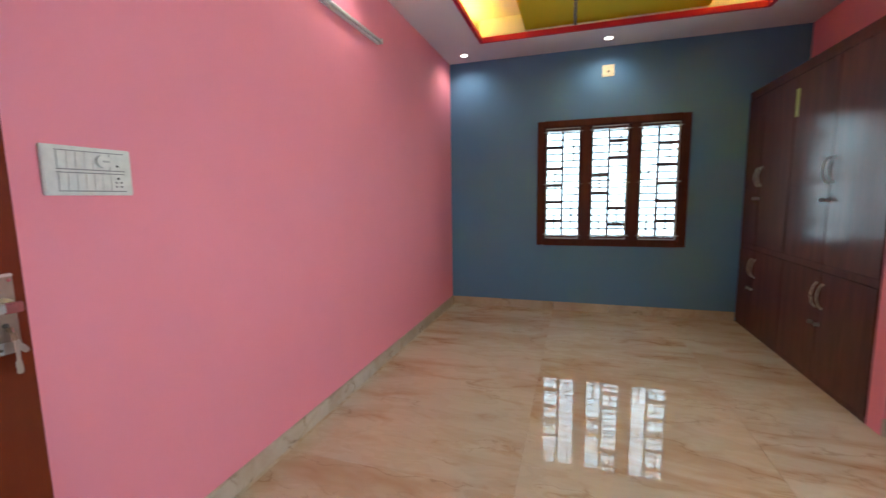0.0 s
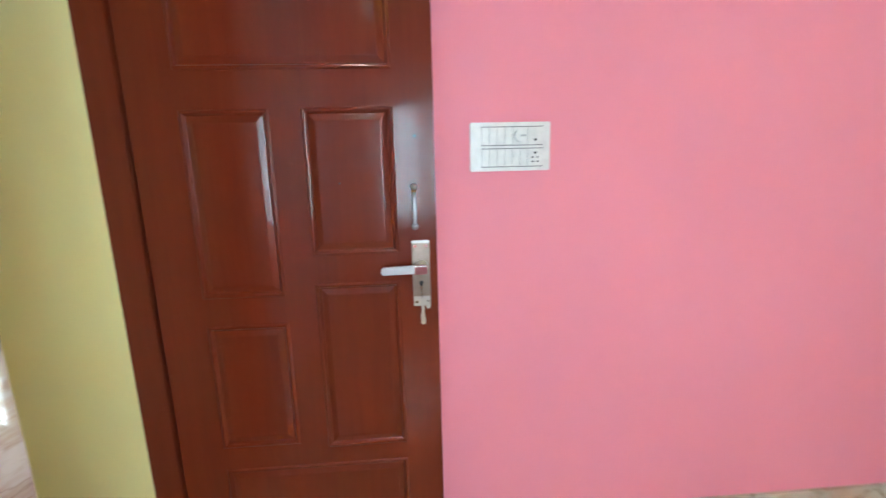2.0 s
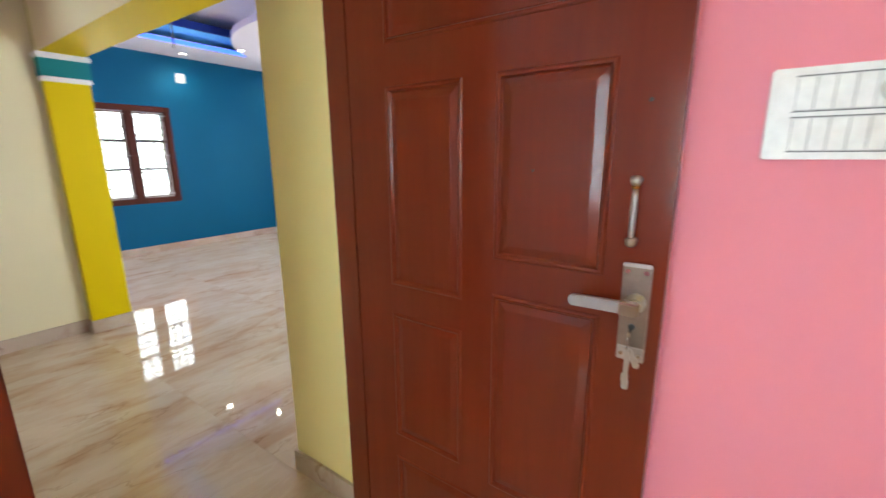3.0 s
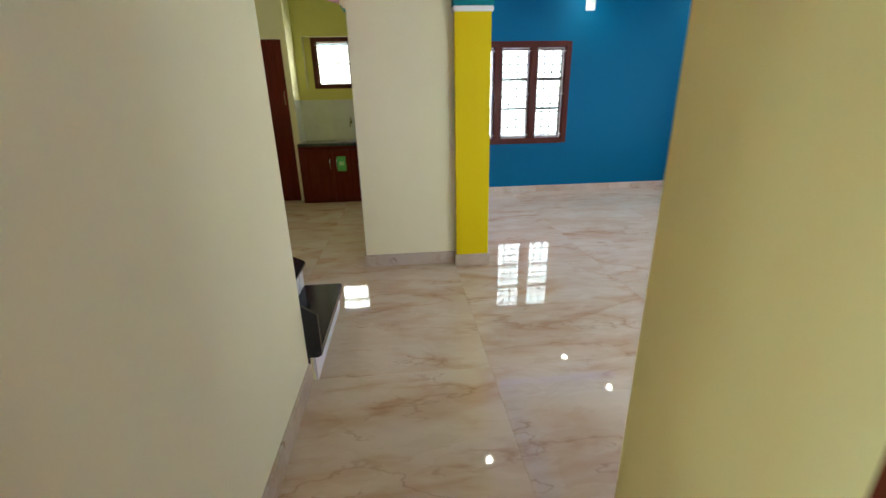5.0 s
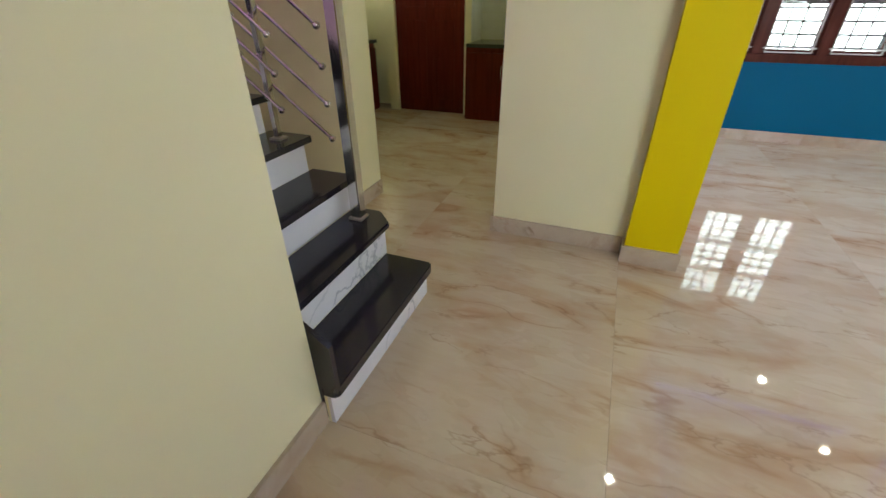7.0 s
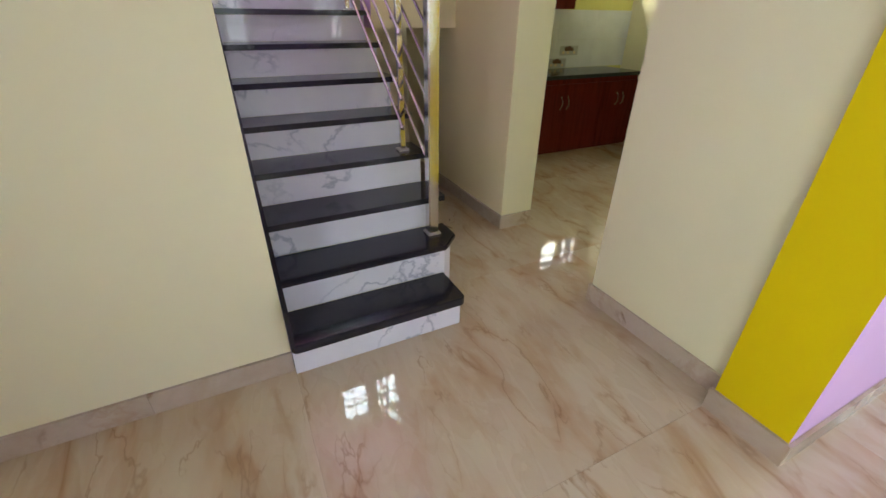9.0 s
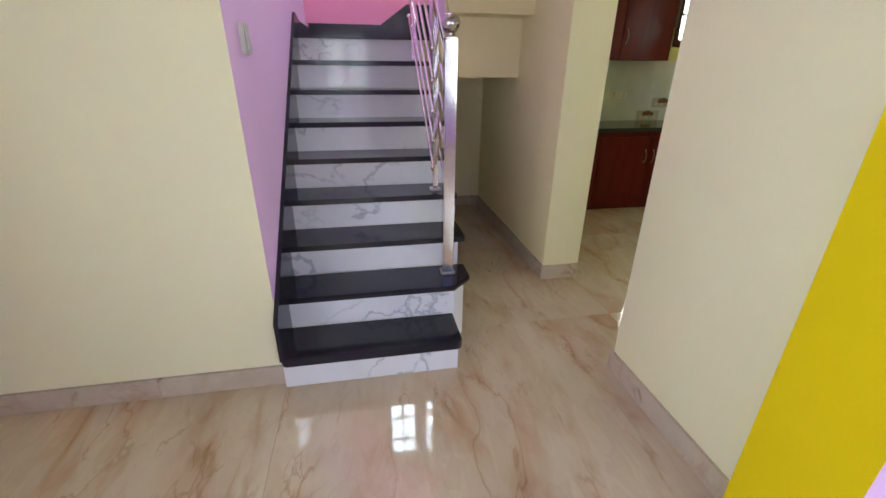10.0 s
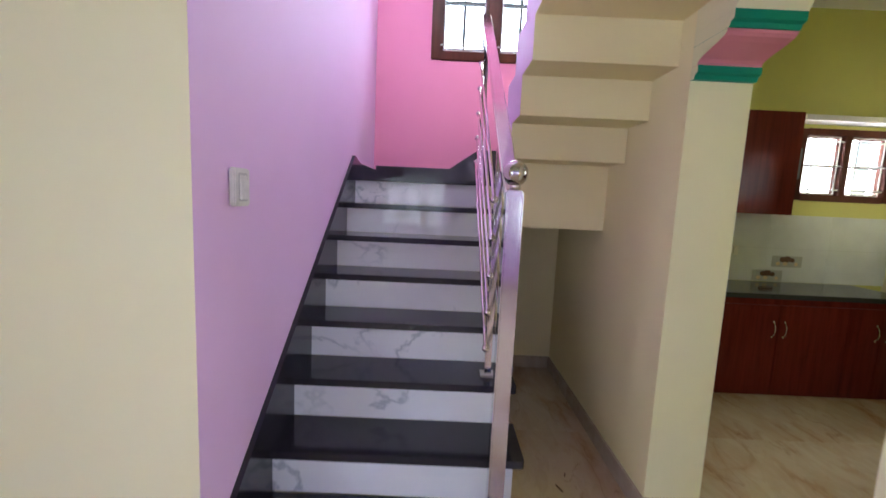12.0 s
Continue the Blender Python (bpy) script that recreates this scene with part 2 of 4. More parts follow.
# ---- mesh helpers ----
def box(bm, x0, x1, y0, y1, z0, z1):
    x0, x1, y0, y1, z0, z1 = min(x0, x1), max(x0, x1), min(y0, y1), max(y0, y1), min(z0, z1), max(z0, z1)
    v = [bm.verts.new(c) for c in ((x0, y0, z0), (x1, y0, z0), (x1, y1, z0), (x0, y1, z0), (x0, y0, z1), (x1, y0, z1), (x1, y1, z1), (x0, y1, z1))]
    for f in ((3, 2, 1, 0), (4, 5, 6, 7), (0, 1, 5, 4), (1, 2, 6, 5), (2, 3, 7, 6), (3, 0, 4, 7)):
        bm.faces.new([v[i] for i in f])
    return v


def boxes(*rows):
    bm = bmesh.new()
    for r in rows:
        box(bm, *r)
    return bm


def bevelled(bm, w=0.004, seg=2):
    bmesh.ops.bevel(bm, geom=bm.edges[:], offset=w, segments=seg, affect="EDGES", clamp_overlap=True)
    return bm


def rod(bm, a, b, r, seg=12):
    a, b = Vector(a), Vector(b)
    m = Matrix.Translation((a + b) / 2) @ (b - a).to_track_quat("Z", "Y").to_matrix().to_4x4()
    bmesh.ops.create_cone(bm, cap_ends=True, segments=seg, radius1=r, radius2=r, depth=(b - a).length, matrix=m)
    return bm


def ball(bm, c, r, seg=14):
    bmesh.ops.create_uvsphere(bm, u_segments=seg, v_segments=seg * 2 // 3, radius=r, matrix=Matrix.Translation(c))
    return bm


def prism(bm, outline, axis, a, b):
    """Extrude a 2D outline along x (outline in y, z), y (x, z) or z (x, y)."""
    def at(p, d):
        return {"x": (d, p[0], p[1]), "y": (p[0], d, p[1]), "z": (p[0], p[1], d)}[axis]
    lo, hi = [bm.verts.new(at(p, a)) for p in outline], [bm.verts.new(at(p, b)) for p in outline]
    bm.faces.new(lo), bm.faces.new(hi[::-1])
    for i in range(len(outline)):
        j = (i + 1) % len(outline)
        bm.faces.new((lo[i], lo[j], hi[j], hi[i]))
    bmesh.ops.recalc_face_normals(bm, faces=bm.faces[:])
    return bm


def link(name, bm, mats, smooth=False):
    me = bpy.data.meshes.new(name)
    if smooth:
        for f in bm.faces:
            f.smooth = True
    bm.to_mesh(me)
    bm.free()
    for m in mats if isinstance(mats, (list, tuple)) else [mats]:
        me.materials.append(m)
    return new(name, me)


def part(name, bm, mat, parent, label="", smooth=False):
    ob = link(name, bm, mat, smooth)
    ob.parent = parent
    return tagged(ob, label) if label else ob


def thing(name, label, category, at=(0, 0, 0), group="", kind=""):
    ob = new(name)
    ob.empty_display_size = 0.1
    ob.matrix_world = at if isinstance(at, Matrix) else Matrix.Translation(at)
    return tagged(ob, label, category, group, kind)


def structure(name, bm, mats, label, category):
    return tagged(link(name, bm, mats), label, category, kind="structure")


def wall(name, rows, label, base, **sides):
    """Wall blocks, each face painted by the way it looks: px, nx, py, ny, pz, nz."""
    bm = boxes(*rows)
    mats, keys = [base], {}
    for k, m in sides.items():
        if m not in mats:
            mats.append(m)
        keys[k] = mats.index(m)
    bm.normal_update()
    for f in bm.faces:
        i = max(range(3), key=lambda a: abs(f.normal[a]))
        f.material_index = keys.get(("p" if f.normal[i] > 0 else "n") + "xyz"[i], 0)
    return structure(name, bm, mats, label, "wall")


def holed(a0, a1, z0, z1, holes):
    """Rectangles (a0, a1, z0, z1) that fill a wall's face round its holes (a0, a1, z0, z1), side by side."""
    out, at = [], a0
    for h in sorted(holes):
        if h[0] > at:
            out.append((at, h[0], z0, z1))
        if h[2] > z0:
            out.append((h[0], h[1], z0, h[2]))
        if h[3] < z1:
            out.append((h[0], h[1], h[3], z1))
        at = h[1]
    if at < a1:
        out.append((at, a1, z0, z1))
    return out


def wall_x(x0, x1, y0, y1, z0, z1, holes=()):
    return [(x0, x1, a, b, c, d) for a, b, c, d in holed(y0, y1, z0, z1, holes)]


def wall_y(y0, y1, x0, x1, z0, z1, holes=()):
    return [(a, b, y0, y1, c, d) for a, b, c, d in holed(x0, x1, z0, z1, holes)]


# ---- setting: walls, ceilings ----
H1 = 2.91          # bedroom's low ceiling
TOP = 3.15
PX = -1.455        # pink wall's face
WY = 4.93          # bedroom window wall's face
BWIN = (-0.414, 1.13, 0.770, 2.172)
BWIN2 = (0.2, 1.7, 0.755, 2.165)
HWIN = (-3.408, -1.86, 0.725, 2.068)
LWIN = (-5.47, -3.8, 0.705, 2.06)
# unseen opening, added to let light onto the pillars
LFILL = (-4.4, -2.2, 0.735, 2.075)
LWIN3 = (-2.6, -1.1, 0.735, 2.075)
# unseen upstairs opening, added to light the stair flight
UFILL = (-3.35, -2.05, 3.65, 4.95)
KWIN = (-0.93, 0.275, 1.53, 2.20)
KWIN2 = (-6.41, -5.58, 1.555, 2.17)
SWIN = (-3.34, -2.357, 2.545, 3.86)

wall("wall_pink", wall_x(-1.68, PX, -0.215, WY, 0, TOP), "pink painted bedroom wall", PINK, nx=LILAC)
wall("wall_window_side", wall_y(WY, WY + 0.2, -1.68, 2.4, 0, TOP, [BWIN]), "slate blue bedroom wall with window", WHITE, ny=BLUE, py=OUTWALL)
wall("wall_bedroom_far", wall_x(2.1, 2.3, -0.215, WY, 0, TOP, [BWIN2]), "pink bedroom wall behind the wardrobe", WHITE, nx=PINK, px=OUTWALL)
wall("wall_wardrobe_end", [(1.642, 2.1, 2.715, 2.838, 0, H1)], "short pink wall at the wardrobe's end", PINK)
wall("wall_door_side", wall_y(-0.335, -0.215, -1.68, 2.3, 0, TOP, [(-1.475, -0.525, 0, 2.14)]), "pale blue bedroom wall round the door", CREAM, py=SKYBLUE)
wall("wall_pier", [(-1.68, -1.443, -0.74, -0.335, 0, TOP)], "deep cream pier beside the bedroom door", PIERCREAM, nx=LILAC, ny=YELLOW)
wall("wall_passage", [(-0.505, -0.365, -1.912, -0.335, 0, 5.6), (-0.365, 2.05, -1.912, -1.762, 0, 5.6)], "cream passage wall and lilac stair wall", CREAM, ny=LILAC)
wall("wall_stair_back", wall_x(2.05, 2.25, -3.77, -1.76, 0, 5.6, [SWIN]), "rose pink stair wall with a window", CREAM, nx=ROSE, px=OUTWALL)
wall("wall_under_stair_back", [(2.0, 2.048, -3.489, -1.914, 0, 1.275)], "cream back wall under the stairs", BOUNCECREAM)
wall("wall_stair_kitchen", [(0.272, 2.05, -3.748, -3.49, 0, TOP)], "cream wall between stairs and kitchen", CREAM, ny=LIME, py=BOUNCECREAM)
wall("wall_stair_upper", [(-0.365, 2.05, -3.77, -3.49, TOP, 5.6), *wall_x(-0.515, -0.365, -3.77, -1.91, 3.15, 5.6, [UFILL])], "upper stair wall with an added, unseen window", CREAM, py=LILAC)
wall("wall_kitchen_lintel", [(-0.675, 0.272, -3.74, -3.49, 2.19, TOP)], "cream lintel over the kitchen opening", CREAM, ny=LIME)
wall("wall_pillar", [(-1.436, -0.675, -3.74, -3.455, 0, TOP)], "cream wall pier beside the kitchen opening", CREAM, ny=LIME)
wall("wall_kitchen_living", [(-1.695, -1.436, -6.2, -3.41, 0, TOP)], "wall between kitchen and living room", LIME, nx=LILAC, py=CREAM)
wall("wall_living_window", wall_y(-6.4, -6.2, -5.8, -1.436, 0, TOP, [HWIN]), "deep blue living room wall with window", WHITE, py=TEAL, ny=OUTWALL)
wall("wall_living_side", wall_x(-5.8, -5.6, -6.2, -0.5, 0, TOP, [LWIN, LWIN3]), "lilac living room wall with windows", WHITE, px=LILAC_SHADE, nx=OUTWALL)
wall("wall_living_near", wall_y(-0.5, -0.3, -5.8, -1.68, 0, TOP, [LFILL]), "lilac living room end wall", LILAC, py=OUTWALL)
wall("wall_kitchen_window", [*wall_y(-6.8, -6.6, -1.66, 0.6, 0, TOP, [KWIN]), (0.172, KWIN[1], -6.8, -6.662, KWIN[2], KWIN[3])], "lime kitchen wall with window", WHITE, py=LIME, ny=OUTWALL)
wall("wall_kitchen_recess", [(-1.66, -1.46, -6.6, -6.2, 0, TOP)], "kitchen recess side", LIME)
wall("wall_kitchen_door", [(0.395, 0.47, -6.6, -6.22, 0, TOP), (1.35, 1.47, -6.42, -6.22, 0, TOP), (0.47, 1.35, -6.42, -6.22, 2.13, TOP), (1.47, 2.4, -6.8, -6.5, 0, TOP), (0.47, 1.47, -6.8, -6.6, 0, TOP)], "cream kitchen wall round the door", CREAM)
wall("wall_kitchen_side", wall_x(2.2, 2.4, -6.8, -3.77, 0, TOP, [KWIN2]), "lime kitchen wall above the counter", WHITE, nx=LIME, px=OUTWALL)
# arch beam between dining and living, flat soffit
wall("wall_arch_beam", [(-1.695, -1.436, -3.41, -0.74, 2.10, TOP)], "cream beam with a yellow underside", CREAM, nz=YELLOW, nx=WHITE)
wall("wall_arch_jamb", [(-1.697, -1.434, -3.41, -3.36, 0, 2.10)], "yellow pilaster under the beam", YELLOW, nx=LILAC)

structure("ceiling_slab", boxes((-5.8, -1.46, -6.4, -0.3, TOP, 3.3), (-1.46, -0.515, -3.77, -0.335, TOP, 3.3), (-1.735, 2.4, -6.8, -3.77, TOP, 3.3), (-1.735, 2.4, -0.335, WY + 0.2, TOP, 3.3), (-0.36, 2.25, -1.76, -0.335, TOP, 3.3)), WHITE, "concrete ceiling slab above the rooms", "ceiling")
structure("ceiling_dining", boxes((-1.46, -0.515, -3.49, -0.335, 2.9, 3.0)), CREAM, "cream ceiling of the passage", "ceiling")
structure("ceiling_stairwell", boxes((-0.6, 2.3, -3.8, -1.7, 5.6, 5.7)), WHITE, "white ceiling above the stairs", "ceiling")


def tray(name, x0, x1, y0, y1, ox0, ox1, oy0, oy1, z, t, mat, label):
    return structure(name, boxes((x0, ox0, y0, y1, z, z + t), (ox1, x1, y0, y1, z, z + t), (ox0, ox1, y0, oy0, z, z + t), (ox0, ox1, oy1, y1, z, z + t)), mat, label, "ceiling")


tray("ceiling_bedroom_border", PX, 2.1, -0.215, WY, -0.96, 1.555, 0.55, 4.36, H1, 0.05, WHITE, "white lowered ceiling border with downlights")
tray("trim_bedroom_tray", -0.96, 1.555, 0.55, 4.36, -0.93, 1.525, 0.58, 4.33, H1 - 0.012, 0.05, MAROON, "crimson edge of the bedroom ceiling tray")
structure("ceiling_bedroom_panel", boxes((-0.5, 1.09, 0.56, 4.35, 2.972, 3.0)), GOLD, "yellow painted ceiling panel", "ceiling")
structure("ceiling_bedroom_cove", boxes((PX, 2.1, -0.215, WY, 3.13, 3.148)), WHITE, "white cove above the ceiling panel", "ceiling")
structure("ceiling_cove_side", boxes((-0.96, 1.555, 4.362, 4.37, 2.962, 3.13), (-0.96, 1.555, 0.54, 0.548, 2.962, 3.13)), WHITE, "white cove sides", "ceiling")

HZ = 2.79
tray("ceiling_living_border", -5.6, -1.735, -6.2, -0.5, -4.8, -2.35, -5.42, -1.1, HZ, 0.07, WHITE, "white lowered ceiling border with downlights")
tray("ceiling_living_step", -5.6, -1.735, -6.2, -0.5, -4.55, -2.6, -5.1, -1.4, 2.93, 0.05, CYAN, "blue stepped ceiling tray")
tray("trim_living_step", -4.55, -2.6, -5.1, -1.4, -4.5, -2.65, -5.05, -1.45, 2.925, 0.09, NAVY, "navy edge of the ceiling tray")
structure("ceiling_living_top", boxes((-5.6, -1.735, -6.2, -0.5, 3.12, 3.148)), WHITE, "white tray ceiling", "ceiling")


def curve_band(name, points, width, z0, z1, mat, label, shift=0.0):
    """A curved flat band across the tray; shift moves it sideways by band widths."""
    bm = bmesh.new()
    rows = []
    for i in range(33):
        t = i / 32
        k = ((1 - t) ** 3, 3 * t * (1 - t) ** 2, 3 * t * t * (1 - t), t ** 3)
        x, y = (sum(c * p[a] for c, p in zip(k, points)) for a in (0, 1))
        full = 0.5 * (0.75 + 0.5 * math.sin(math.pi * t))
        w = width if shift else full
        x += shift * (full / 2 + 0.012)
        rows.append([bm.verts.new((x + dx, y, z)) for dx, z in ((-w / 2, z0), (w / 2, z0), (w / 2, z1), (-w / 2, z1))])
    for a, b in zip(rows, rows[1:]):
        for k in range(4):
            bm.faces.new((a[k], a[(k + 1) % 4], b[(k + 1) % 4], b[k]))
    bm.faces.new(rows[0]), bm.faces.new(rows[-1][::-1])
    bmesh.ops.recalc_face_normals(bm, faces=bm.faces[:])
    return structure(name, bm, mat, label, "ceiling")


CRESCENT = ((-5.0, -5.7), (-3.2, -4.9), (-3.2, -2.6), (-5.0, -1.2))
curve_band("ceiling_curve", CRESCENT, 0.5, 2.782, 2.85, WHITE, "white crescent plaster band across the ceiling tray")
curve_band("trim_curve_light", CRESCENT, 0.02, 2.80, 2.845, LEDBLUE, "blue light strip along the crescent ceiling band", -1.0)


# ---- windows ----
def window(name, label, m, w, h, panes, style, depth=0.2):
    """Local x across the opening, y outward from the inner face, z up from the sill. m places it."""
    win = thing(name, label, "window", m, kind="structure")
    f, mul, s = (0.05, 0.06, 0.022) if style == "plain" else (0.07, 0.085, 0.035)
    bm = boxes((-0.004, f, -0.015, 0.09, 0, h), (w - f, w + 0.004, -0.015, 0.09, 0, h), (f, w - f, -0.013, 0.09, h - f, h + 0.004), (f, w - f, -0.013, 0.09, -0.004, f))
    part("window_frame", bevelled(bm, 0.006), WINWOOD, win)
    pw = (w - 2 * f - (panes - 1) * mul) / panes
    for i in range(panes):
        x0 = f + i * (pw + mul)
        if i:
            part("mullion", bevelled(boxes((x0 - mul, x0, -0.011, 0.088, f, h - f)), 0.006), WINWOOD, win)
        # casement sash
        sash = part("sash", bevelled(boxes((x0, x0 + s, 0.03, 0.065, f, h - f), (x0 + pw - s, x0 + pw, 0.03, 0.065, f, h - f), (x0 + s, x0 + pw - s, 0.03, 0.065, f, f + s), (x0 + s, x0 + pw - s, 0.03, 0.065, h - f - s, h - f)), 0.003), WINWOOD, win)
        g = part("pane", boxes((x0 + s, x0 + pw - s, 0.045, 0.049, f + s, h - f - s)), GLASS, sash)
        g.visible_shadow = False
        # guard grille of rods
        bm = bmesh.new()
        gx0, gx1, gz0, gz1 = x0 + 0.028, x0 + pw - 0.028, f + 0.012, h - f - 0.012
        for a in (gx0, gx1):
            rod(bm, (a, 0.012, gz0), (a, 0.012, gz1), 0.0055, 6)
        for z in (gz0, gz1):
            rod(bm, (gx0, 0.012, z), (gx1, 0.012, z), 0.0055, 6)
        for z in (f + 0.05, h / 2, h - f - 0.05):
            rod(bm, (x0 - 0.03, 0.004, z), (x0 + pw + 0.03, 0.004, z), 0.006, 6)
        part("grille", bm, GRILLE, win, "white iron guard rods")
        bm = bmesh.new()
        if style == "lattice":
            # timber bars and short rails behind the glass, at uneven heights
            mid = x0 + pw * 0.49
            bm2 = boxes((mid - 0.014, mid + 0.014, 0.068, 0.10, f, h - f))
            rails = {0: (0.163, 0.336, 0.49, 0.64, 0.83), 1: (0.133, 0.278, 0.414, 0.57, 0.722, 0.867), 2: (0.165, 0.34, 0.49, 0.647, 0.83)}[i % 3]
            for k, u in enumerate(rails):
                z = f + u * (h - 2 * f)
                left = (i % 3 == 0) or (i % 3 == 1 and k in (2, 3))
                a, b = (x0, mid - 0.014) if left else (mid + 0.014, x0 + pw)
                box(bm2, a, b, 0.070, 0.098, z - 0.019, z + 0.019)
            part("lattice", bm2, WINWOOD, win, "brown timber lattice behind the glass")
            z = f + 0.04
            while z < h - f:
                rod(bm, (x0, 0.112, z), (x0 + pw, 0.112, z), 0.0085, 6)
                z += 0.078
            for u, v, q in ((0.28, 0.05, 0.22), (0.28, 0.45, 0.62), (0.78, 0.70, 0.95), (0.74, 0.1, 0.3)):
                rod(bm, (x0 + pw * u, 0.116, f + v * (h - 2 * f)), (x0 + pw * u, 0.116, f + q * (h - 2 * f)), 0.0105, 6)
        elif style == "grid":
            for u in (0.34, 0.67):
                box(bm, x0, x0 + pw, 0.066, 0.09, f + u * (h - 2 * f) - 0.016, f + u * (h - 2 * f) + 0.016)
            box(bm, x0 + pw / 2 - 0.012, x0 + pw / 2 + 0.012, 0.091, 0.105, f, h - f)
        elif style == "sash":
            for u in (0.34, 0.67):
                box(bm, x0, x0 + pw, 0.066, 0.09, f + u * (h - 2 * f) - 0.017, f + u * (h - 2 * f) + 0.017)
        elif style == "fret":
            for u in (0.34, 0.67):
                box(bm, x0, x0 + pw, 0.066, 0.09, f + u * (h - 2 * f) - 0.017, f + u * (h - 2 * f) + 0.017)
            z = f + 0.05
            while z < h - f:
                rod(bm, (x0, 0.112, z), (x0 + pw, 0.112, z), 0.009, 5)
                z += 0.105
            for u in (0.36, 0.64):
                rod(bm, (x0 + pw * u, 0.116, f), (x0 + pw * u, 0.116, h - f), 0.010, 5)
        else:
            box(bm, x0, x0 + pw, 0.066, 0.09, h / 2 - 0.01, h / 2 + 0.01)
            rod(bm, (x0 + pw / 2, 0.112, f), (x0 + pw / 2, 0.112, h - f), 0.006, 5)
        part("outer_grille", bm, IRON, win, "dark outer bars")
    part("window_sill", bevelled(boxes((-0.0, w, 0.1, depth + 0.04, -0.02, 0.012)), 0.004), COUNTER, win)
    return win


def facing(direction, x, y, z):
    """Window pose whose local y points outward."""
    return pose(x, y, z, 0, 0, {"+y": 0, "-x": 90, "-y": 180, "+x": -90}[direction])


window("window_1", "three-light dark brown timber window with lattice and iron rods", facing("+y", BWIN[0], WY, BWIN[2]), BWIN[1] - BWIN[0], BWIN[3] - BWIN[2], 3, "lattice")
window("window_2", "three-light dark brown timber window with iron rods", facing("+x", 2.1, BWIN2[1], BWIN2[2]), BWIN2[1] - BWIN2[0], BWIN2[3] - BWIN2[2], 3, "lattice")
window("window_3", "three-light dark timber window in the deep blue wall", facing("-y", HWIN[1], -6.2, HWIN[2]), HWIN[1] - HWIN[0], HWIN[3] - HWIN[2], 3, "fret")
window("window_4", "three-light dark timber window in the lilac wall", facing("-x", -5.6, LWIN[0], LWIN[2]), LWIN[1] - LWIN[0], LWIN[3] - LWIN[2], 3, "fret")
# unseen window, added in the end wall as a source of fill
window("window_5", "unseen dark timber living room window in the lilac wall", facing("+y", LFILL[0], -0.5, LFILL[2]), LFILL[1] - LFILL[0], LFILL[3] - LFILL[2], 3, "fret")
window("window_9", "unseen dark timber living room window in the lilac wall", facing("-x", -5.6, LWIN3[0], LWIN3[2]), LWIN3[1] - LWIN3[0], LWIN3[3] - LWIN3[2], 3, "fret")
window("window_10", "unseen timber window added high on the upper stair wall for light", facing("-x", -0.365, UFILL[0], UFILL[2]), UFILL[1] - UFILL[0], UFILL[3] - UFILL[2], 2, "grid", 0.15)
window("window_6", "small two-light brown window above the kitchen sink", facing("-y", 0.17, -6.66, KWIN[2]), 0.17 - KWIN[0], KWIN[3] - KWIN[2], 2, "plain", 0.14)
window("window_7", "small two-light brown window above the kitchen counter", facing("+x", 2.2, KWIN2[1], KWIN2[2]), KWIN2[1] - KWIN2[0], KWIN2[3] - KWIN2[2], 2, "plain")
window("window_8", "dark timber window on the stair landing", facing("+x", 2.05, SWIN[1], SWIN[2]), SWIN[1] - SWIN[0], SWIN[3] - SWIN[2], 2, "grid")

# ---- stairs ----
S_X, S_GO, S_RISE, S_N = -0.572, 0.2225, 0.1722, 9
S_Y0 = -1.914


def tread_outline(k):
    x0, x1 = S_X + (k - 1) * S_GO, S_X + k * S_GO + 0.03
    if k == 1:
        y1, c = -2.73, 0.03
    else:
        y1, c = -2.835, 0.10 if k == 2 else 0.012
    out = [(x0 + 0.015, S_Y0 - 0.001), (x0, S_Y0 - 0.016)]
    for j in range(7):
        a = math.pi / 2 * j / 6
        out.append((x0 + c - c * math.cos(a), y1 + c - c * math.sin(a)) if k != 2 else (x0 + c * j / 6, y1 + c * (1 - j / 6)))
    return out + [(x1, y1), (x1, S_Y0 - 0.001)]


stairs = thing("staircase", "staircase with black granite treads and white veined marble risers", "staircase", (0, 0, 0))
for k in range(1, S_N + 1):
    top = S_RISE * k
    if k < S_N:
        bm = prism(bmesh.new(), tread_outline(k), "z", top - (0.044 if k == 1 else 0.03), top)
        part("tread", bevelled(bm, 0.016 if k == 1 else 0.007, 4 if k == 1 else 2), GRANITE, stairs, "polished black granite tread")
    x = S_X + (k - 1) * S_GO + 0.028
    y1, yr = (-2.712, -2.712) if k == 1 else (-2.80, -2.735 if k == 2 else -2.80)
    under = top - (0.045 if k == 1 else 0.031)
    part("riser", boxes((x, x + 0.015, yr, S_Y0 - 0.001, top - S_RISE + 0.001, under)), RISER, stairs, "white marble riser with grey veins")
    if k == 2:
        # splayed corner under the clipped tread, down to the floor
        part("corner_panel", prism(bmesh.new(), [(x, yr), (x + 0.065, y1), (x + 0.074, y1 + 0.008), (x + 0.010, yr + 0.008)], "z", 0.001, under), RISER, stairs, "white marble corner panel")
    if k < S_N:
        xb, low = S_X + k * S_GO + 0.027, 0 if k < 6 else top - 0.4
        cut = 0.072 if k == 2 else 0.001
        body = prism(bmesh.new(), [(x + 0.016, S_Y0 - 0.001), (x + 0.016, y1 + 0.012 + cut), (x + 0.016 + cut, y1 + 0.012), (xb, y1 + 0.012), (xb, S_Y0 - 0.001)], "z", low, under)
        part("step_body", body, CREAM, stairs)
        part("side_slab", boxes((x + (0.066 if k == 2 else 0.016), xb, y1, y1 + 0.011, 0.001 if k == 2 else top - S_RISE + 0.001, under)), RISER, stairs, "white marble step side")
